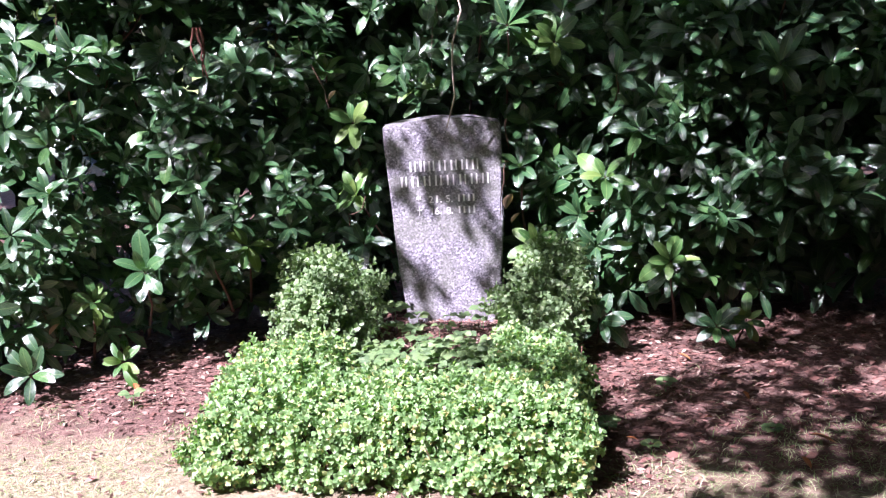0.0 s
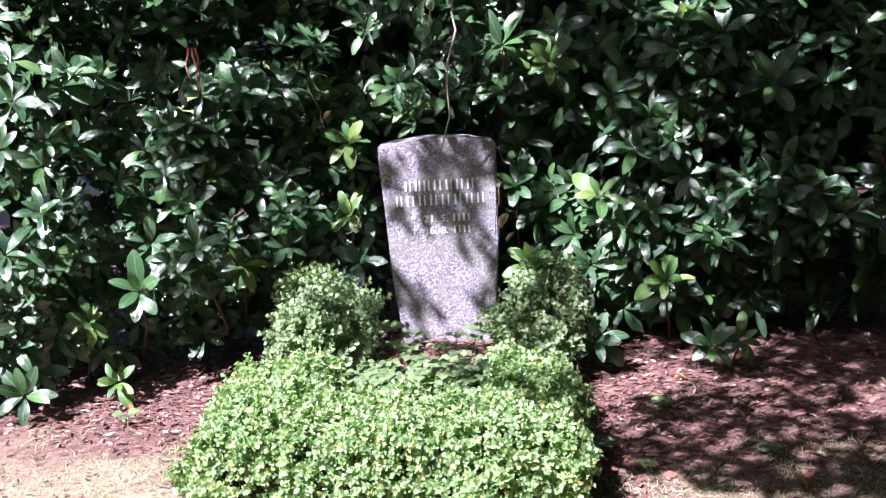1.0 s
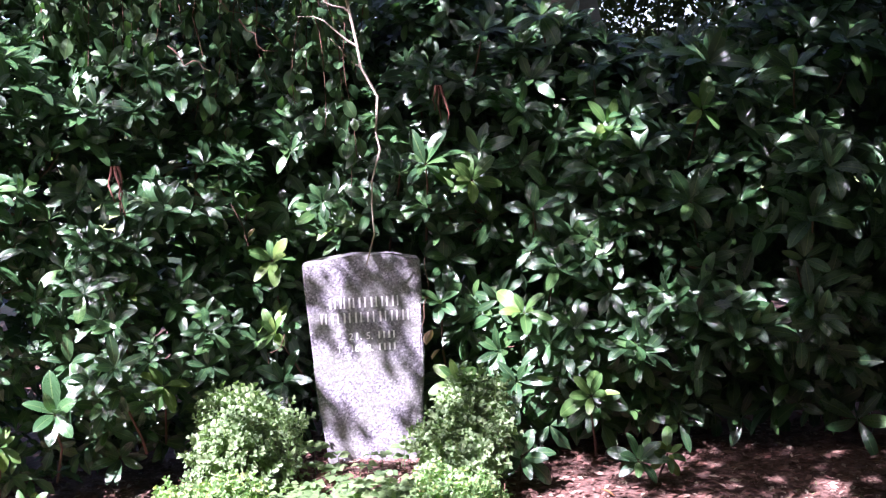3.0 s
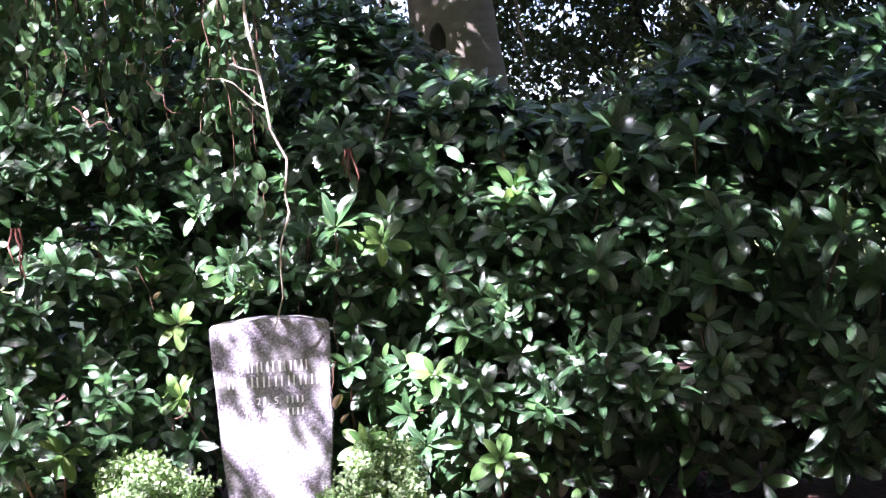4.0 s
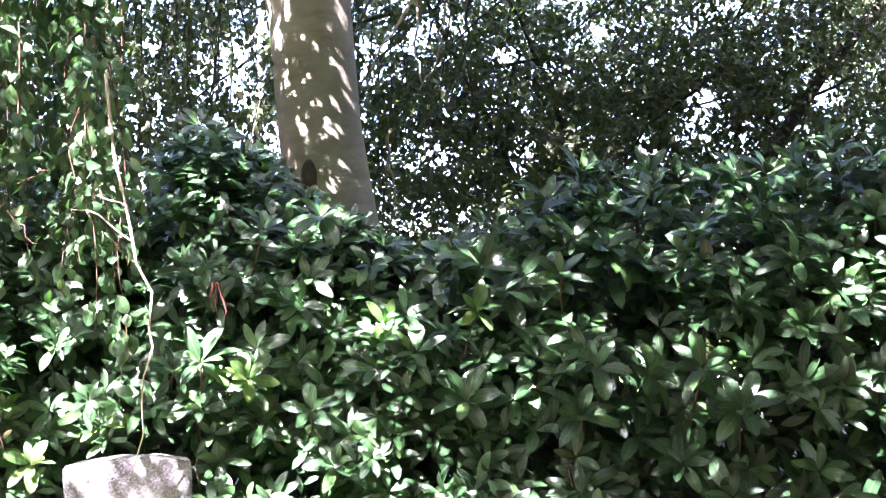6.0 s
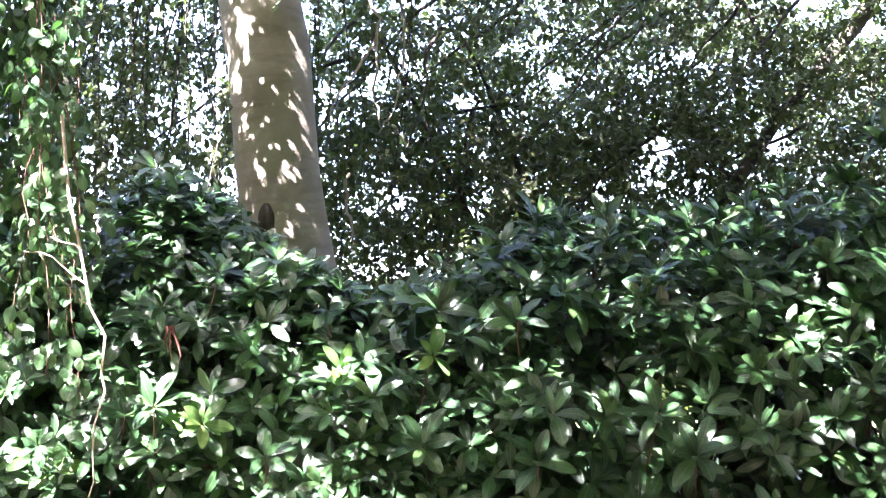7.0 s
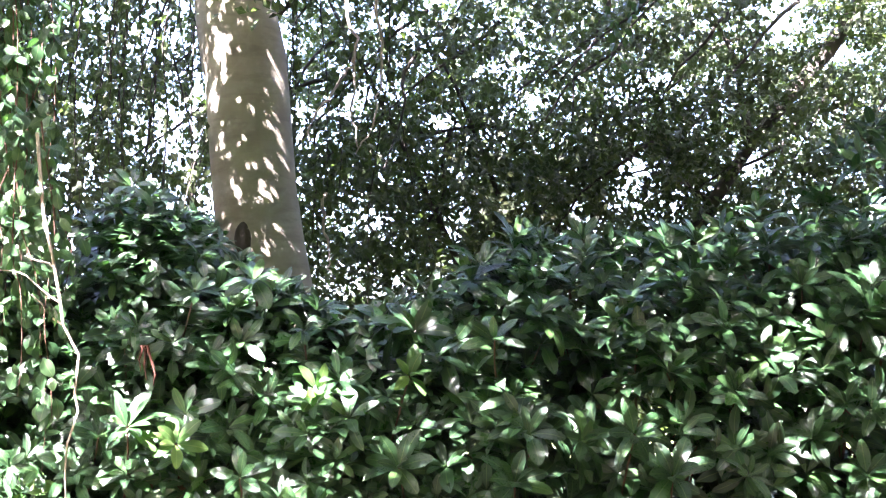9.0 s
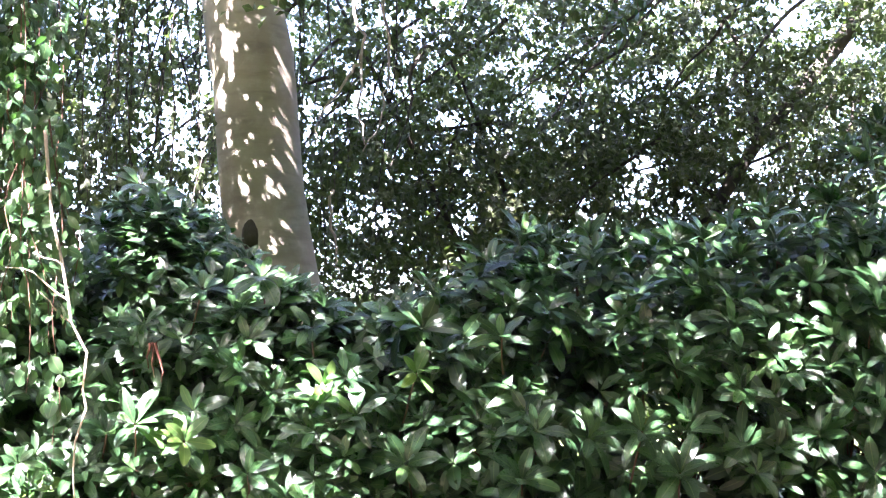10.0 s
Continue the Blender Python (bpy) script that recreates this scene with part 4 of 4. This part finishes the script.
def shrub_belt(name, label, category, count, r0, r1, a0, a1, h, size):
    """A belt of leaves round the place: far shrubs, and tall unseen screens added against skylight."""
    a, r = np.radians(rng.uniform(a0, a1, count)), rng.uniform(r0, r1, count)
    top = h * (0.85 + 0.12 * np.sin(a * 9) + 0.08 * np.sin(a * 23 + 1))
    pos = np.stack([r * np.sin(a), r * np.cos(a), rng.uniform(0, 1, count) * top], 1)
    mats = frames_of(pos, rng.normal(0, 1, pos.shape), rng.normal(0, 1, pos.shape) - unit(pos) * 0.7, size * rng.uniform(0.6, 1.3, count))
    tagged(new(name, mesh_of(name, joined(FAR_LEAF, mats), BEECH)), label, category, kind="stuff")


shrub_belt("backdrop", "distant dark green shrubs beyond the trees", "shrubs", 9000, 26, 34, -60, 60, 3.2, 0.6)
# unseen leaf belts added behind and beside the camera to dim the skylight
shrub_belt("woodland", "unseen belt of leaves added behind and beside the view to cut skylight", "trees", 12000, 10, 14, 195, 250, 9.0, 0.75)
shrub_belt("woodland", "unseen belt of leaves added behind and beside the view to cut skylight", "trees", 16000, 10, 14, 60, 195, 15.0, 0.85)
shrub_belt("woodland", "unseen belt of leaves added behind and beside the view to cut skylight", "trees", 12000, 10, 14, 250, 325, 15.0, 0.85)
weeping_beech()
far_tree()
added_shade_tree()


# ---------------------------------------------------------------- hanging vine and stub
def vine():
    v = thing("vine", "pale dry woody vine hanging down in front of the bushes", "vine", (0.0, 4.9, 0.935))
    path = np.array([(-0.075, 4.70, 2.55), (-0.048, 4.70, 2.22), (-0.005, 4.70, 2.01), (0.019, 4.70, 1.866), (0.029, 4.70, 1.78), (0.090, 4.70, 1.66), (0.075, 4.70, 1.512), (0.089, 4.70, 1.44), (0.048, 4.72, 1.31), (0.042, 4.75, 1.21), (0.046, 4.8, 1.08), (0.006, 4.9, 0.935)])
    under("stem", mesh_of("stem", tube(path, np.linspace(0.0075, 0.003, 12), 7), VINE), v)
    for a, b in [((0.019, 4.70, 1.866), (-0.20, 4.70, 2.02)), ((0.0, 4.70, 2.0), (-0.12, 4.72, 2.12)), ((0.029, 4.70, 1.78), (-0.09, 4.68, 1.90))]:
        under("side_shoot", mesh_of("side_shoot", tube(bent(a, b, 6, 0, 0.02), np.linspace(0.005, 0.002, 6), 5), VINE), v)


vine()


def bark_strip(x, y, z, length):
    strip = thing("bark_strip", "torn reddish brown strip of bark hanging in the bush", "bark", (x, y, z), "torn bark")
    for i in range(3):
        dx = (i - 1) * 0.012
        path = bent((x + dx, y, z), (x + dx * 1.6 + 0.01, y - 0.01, z - length * (0.7 + 0.15 * i)), 6, 0, 0.012)
        under("shred", mesh_of("shred", tube(path, np.linspace(0.007, 0.002, 6), 5), STRIP), strip)


STRIP = bark_material("red_torn_bark", (0.09, 0.03, 0.022), (0.19, 0.07, 0.05), 25.0)
bark_strip(-0.98, 4.62, 1.43, 0.21)
bark_strip(0.36, 4.95, 1.70, 0.17)


def bare_shoot(a, b, c):
    shoot = thing("dead_twig", "thin bare reddish twig sticking out of the bush", "twig", a, "dead twigs")
    path = np.vstack([bent(a, b, 5, 0, 0.015), bent(b, c, 5, 0, 0.02)[1:]])
    under("stem", mesh_of("stem", tube(path, np.linspace(0.0035, 0.0015, len(path)), 5), TWIG), shoot)


for a, b, c in [((-0.30, 4.95, 1.90), (-0.42, 4.9, 2.02), (-0.55, 4.85, 2.12)), ((-0.62, 5.0, 1.36), (-0.55, 4.9, 1.22), (-0.50, 4.85, 1.05)), ((-0.45, 4.92, 0.52), (-0.40, 4.88, 0.58), (-0.37, 4.86, 0.66)),
                ((0.27, 4.98, 0.95), (0.26, 4.9, 0.80), (0.22, 4.86, 0.55)), ((-1.75, 4.6, 0.55), (-1.72, 4.45, 0.45), (-1.66, 4.4, 0.30)),
                ((-0.457, 4.72, 2.0), (-0.391, 4.72, 1.917), (-0.294, 4.72, 1.857)), ((-0.298, 4.72, 2.154), (-0.348, 4.72, 2.128), (-0.404, 4.72, 2.111)), ((-0.751, 4.72, 1.903), (-0.69, 4.72, 1.834), (-0.617, 4.72, 1.775))]:
    bare_shoot(a, b, c)


def leafy_strand(x, y, z0, z1, sway):
    strand = thing("leafy_strand", "thin hanging twig with pale rounded leaves in front of the bush", "branch", (x, y, z1), "hanging leafy strands")
    path = bent((x, y, z0), (x + sway, y - 0.05, z1), 12, 0, 0.03)
    under("stem", mesh_of("stem", tube(path, np.linspace(0.004, 0.0015, 12), 5), TWIG), strand)
    place_parts("leaf", STRAND_LEAVES, spray([path], 0.030, 0.078, 0.9), strand)


STRAND_LEAVES = [mesh_of("leaf", blade(0.66, 5, 0.12, 0.18, 0.52, 1.15), STRAND), mesh_of("leaf", blade(0.58, 5, 0.2, 0.12, 0.5, 1.1), STRAND)]
for x, y, z0, z1, sway in [(3.50, 6.60, 5.30, 3.60, 0.03), (3.69, 6.70, 5.30, 3.78, 0.03), (3.69, 6.50, 5.30, 3.88, 0.03),
                           (-0.02, 4.85, 2.75, 1.75, 0.05), (-0.06, 4.72, 2.6, 1.40, 0.06), (-0.22, 4.85, 2.75, 1.65, -0.03), (-0.42, 4.9, 2.8, 1.75, 0.04), (-0.62, 4.95, 2.8, 1.6, -0.05), (-0.12, 4.88, 2.75, 1.25, 0.10),
                           (-1.75, 4.75, 2.6, 1.15, 0.05), (-1.90, 4.7, 2.6, 1.05, -0.04), (-1.60, 4.8, 2.6, 1.3, 0.03), (-0.85, 4.95, 2.8, 1.9, 0.05), (-0.16, 4.75, 2.7, 1.50, 0.05)]:
    leafy_strand(x, y, z0, z1, sway)


def dry_leaf(x, y, z, size, turn):
    ob = new("dry_leaf", mesh_of("dry_leaf", blade(0.5, 5, -0.25, 0.7, 0.5), DRY))
    ob.matrix_basis = pose(x, y, z, -75, turn, turn * 2) @ Matrix.Diagonal((size, size, size, 1))
    tagged(ob, "curled pale dry leaf caught on a twig in the bush", "leaf", "dry leaves")


for x, y, z, size, turn in [(0.28, 4.90, 0.63, 0.09, 10), (0.25, 4.90, 0.78, 0.05, -20), (0.31, 4.86, 0.55, 0.06, 30), (-0.66, 4.9, 0.72, 0.07, -15), (-0.47, 4.95, 1.12, 0.05, 25), (-1.62, 4.42, 0.28, 0.06, 40)]:
    dry_leaf(x, y, z, size, turn)
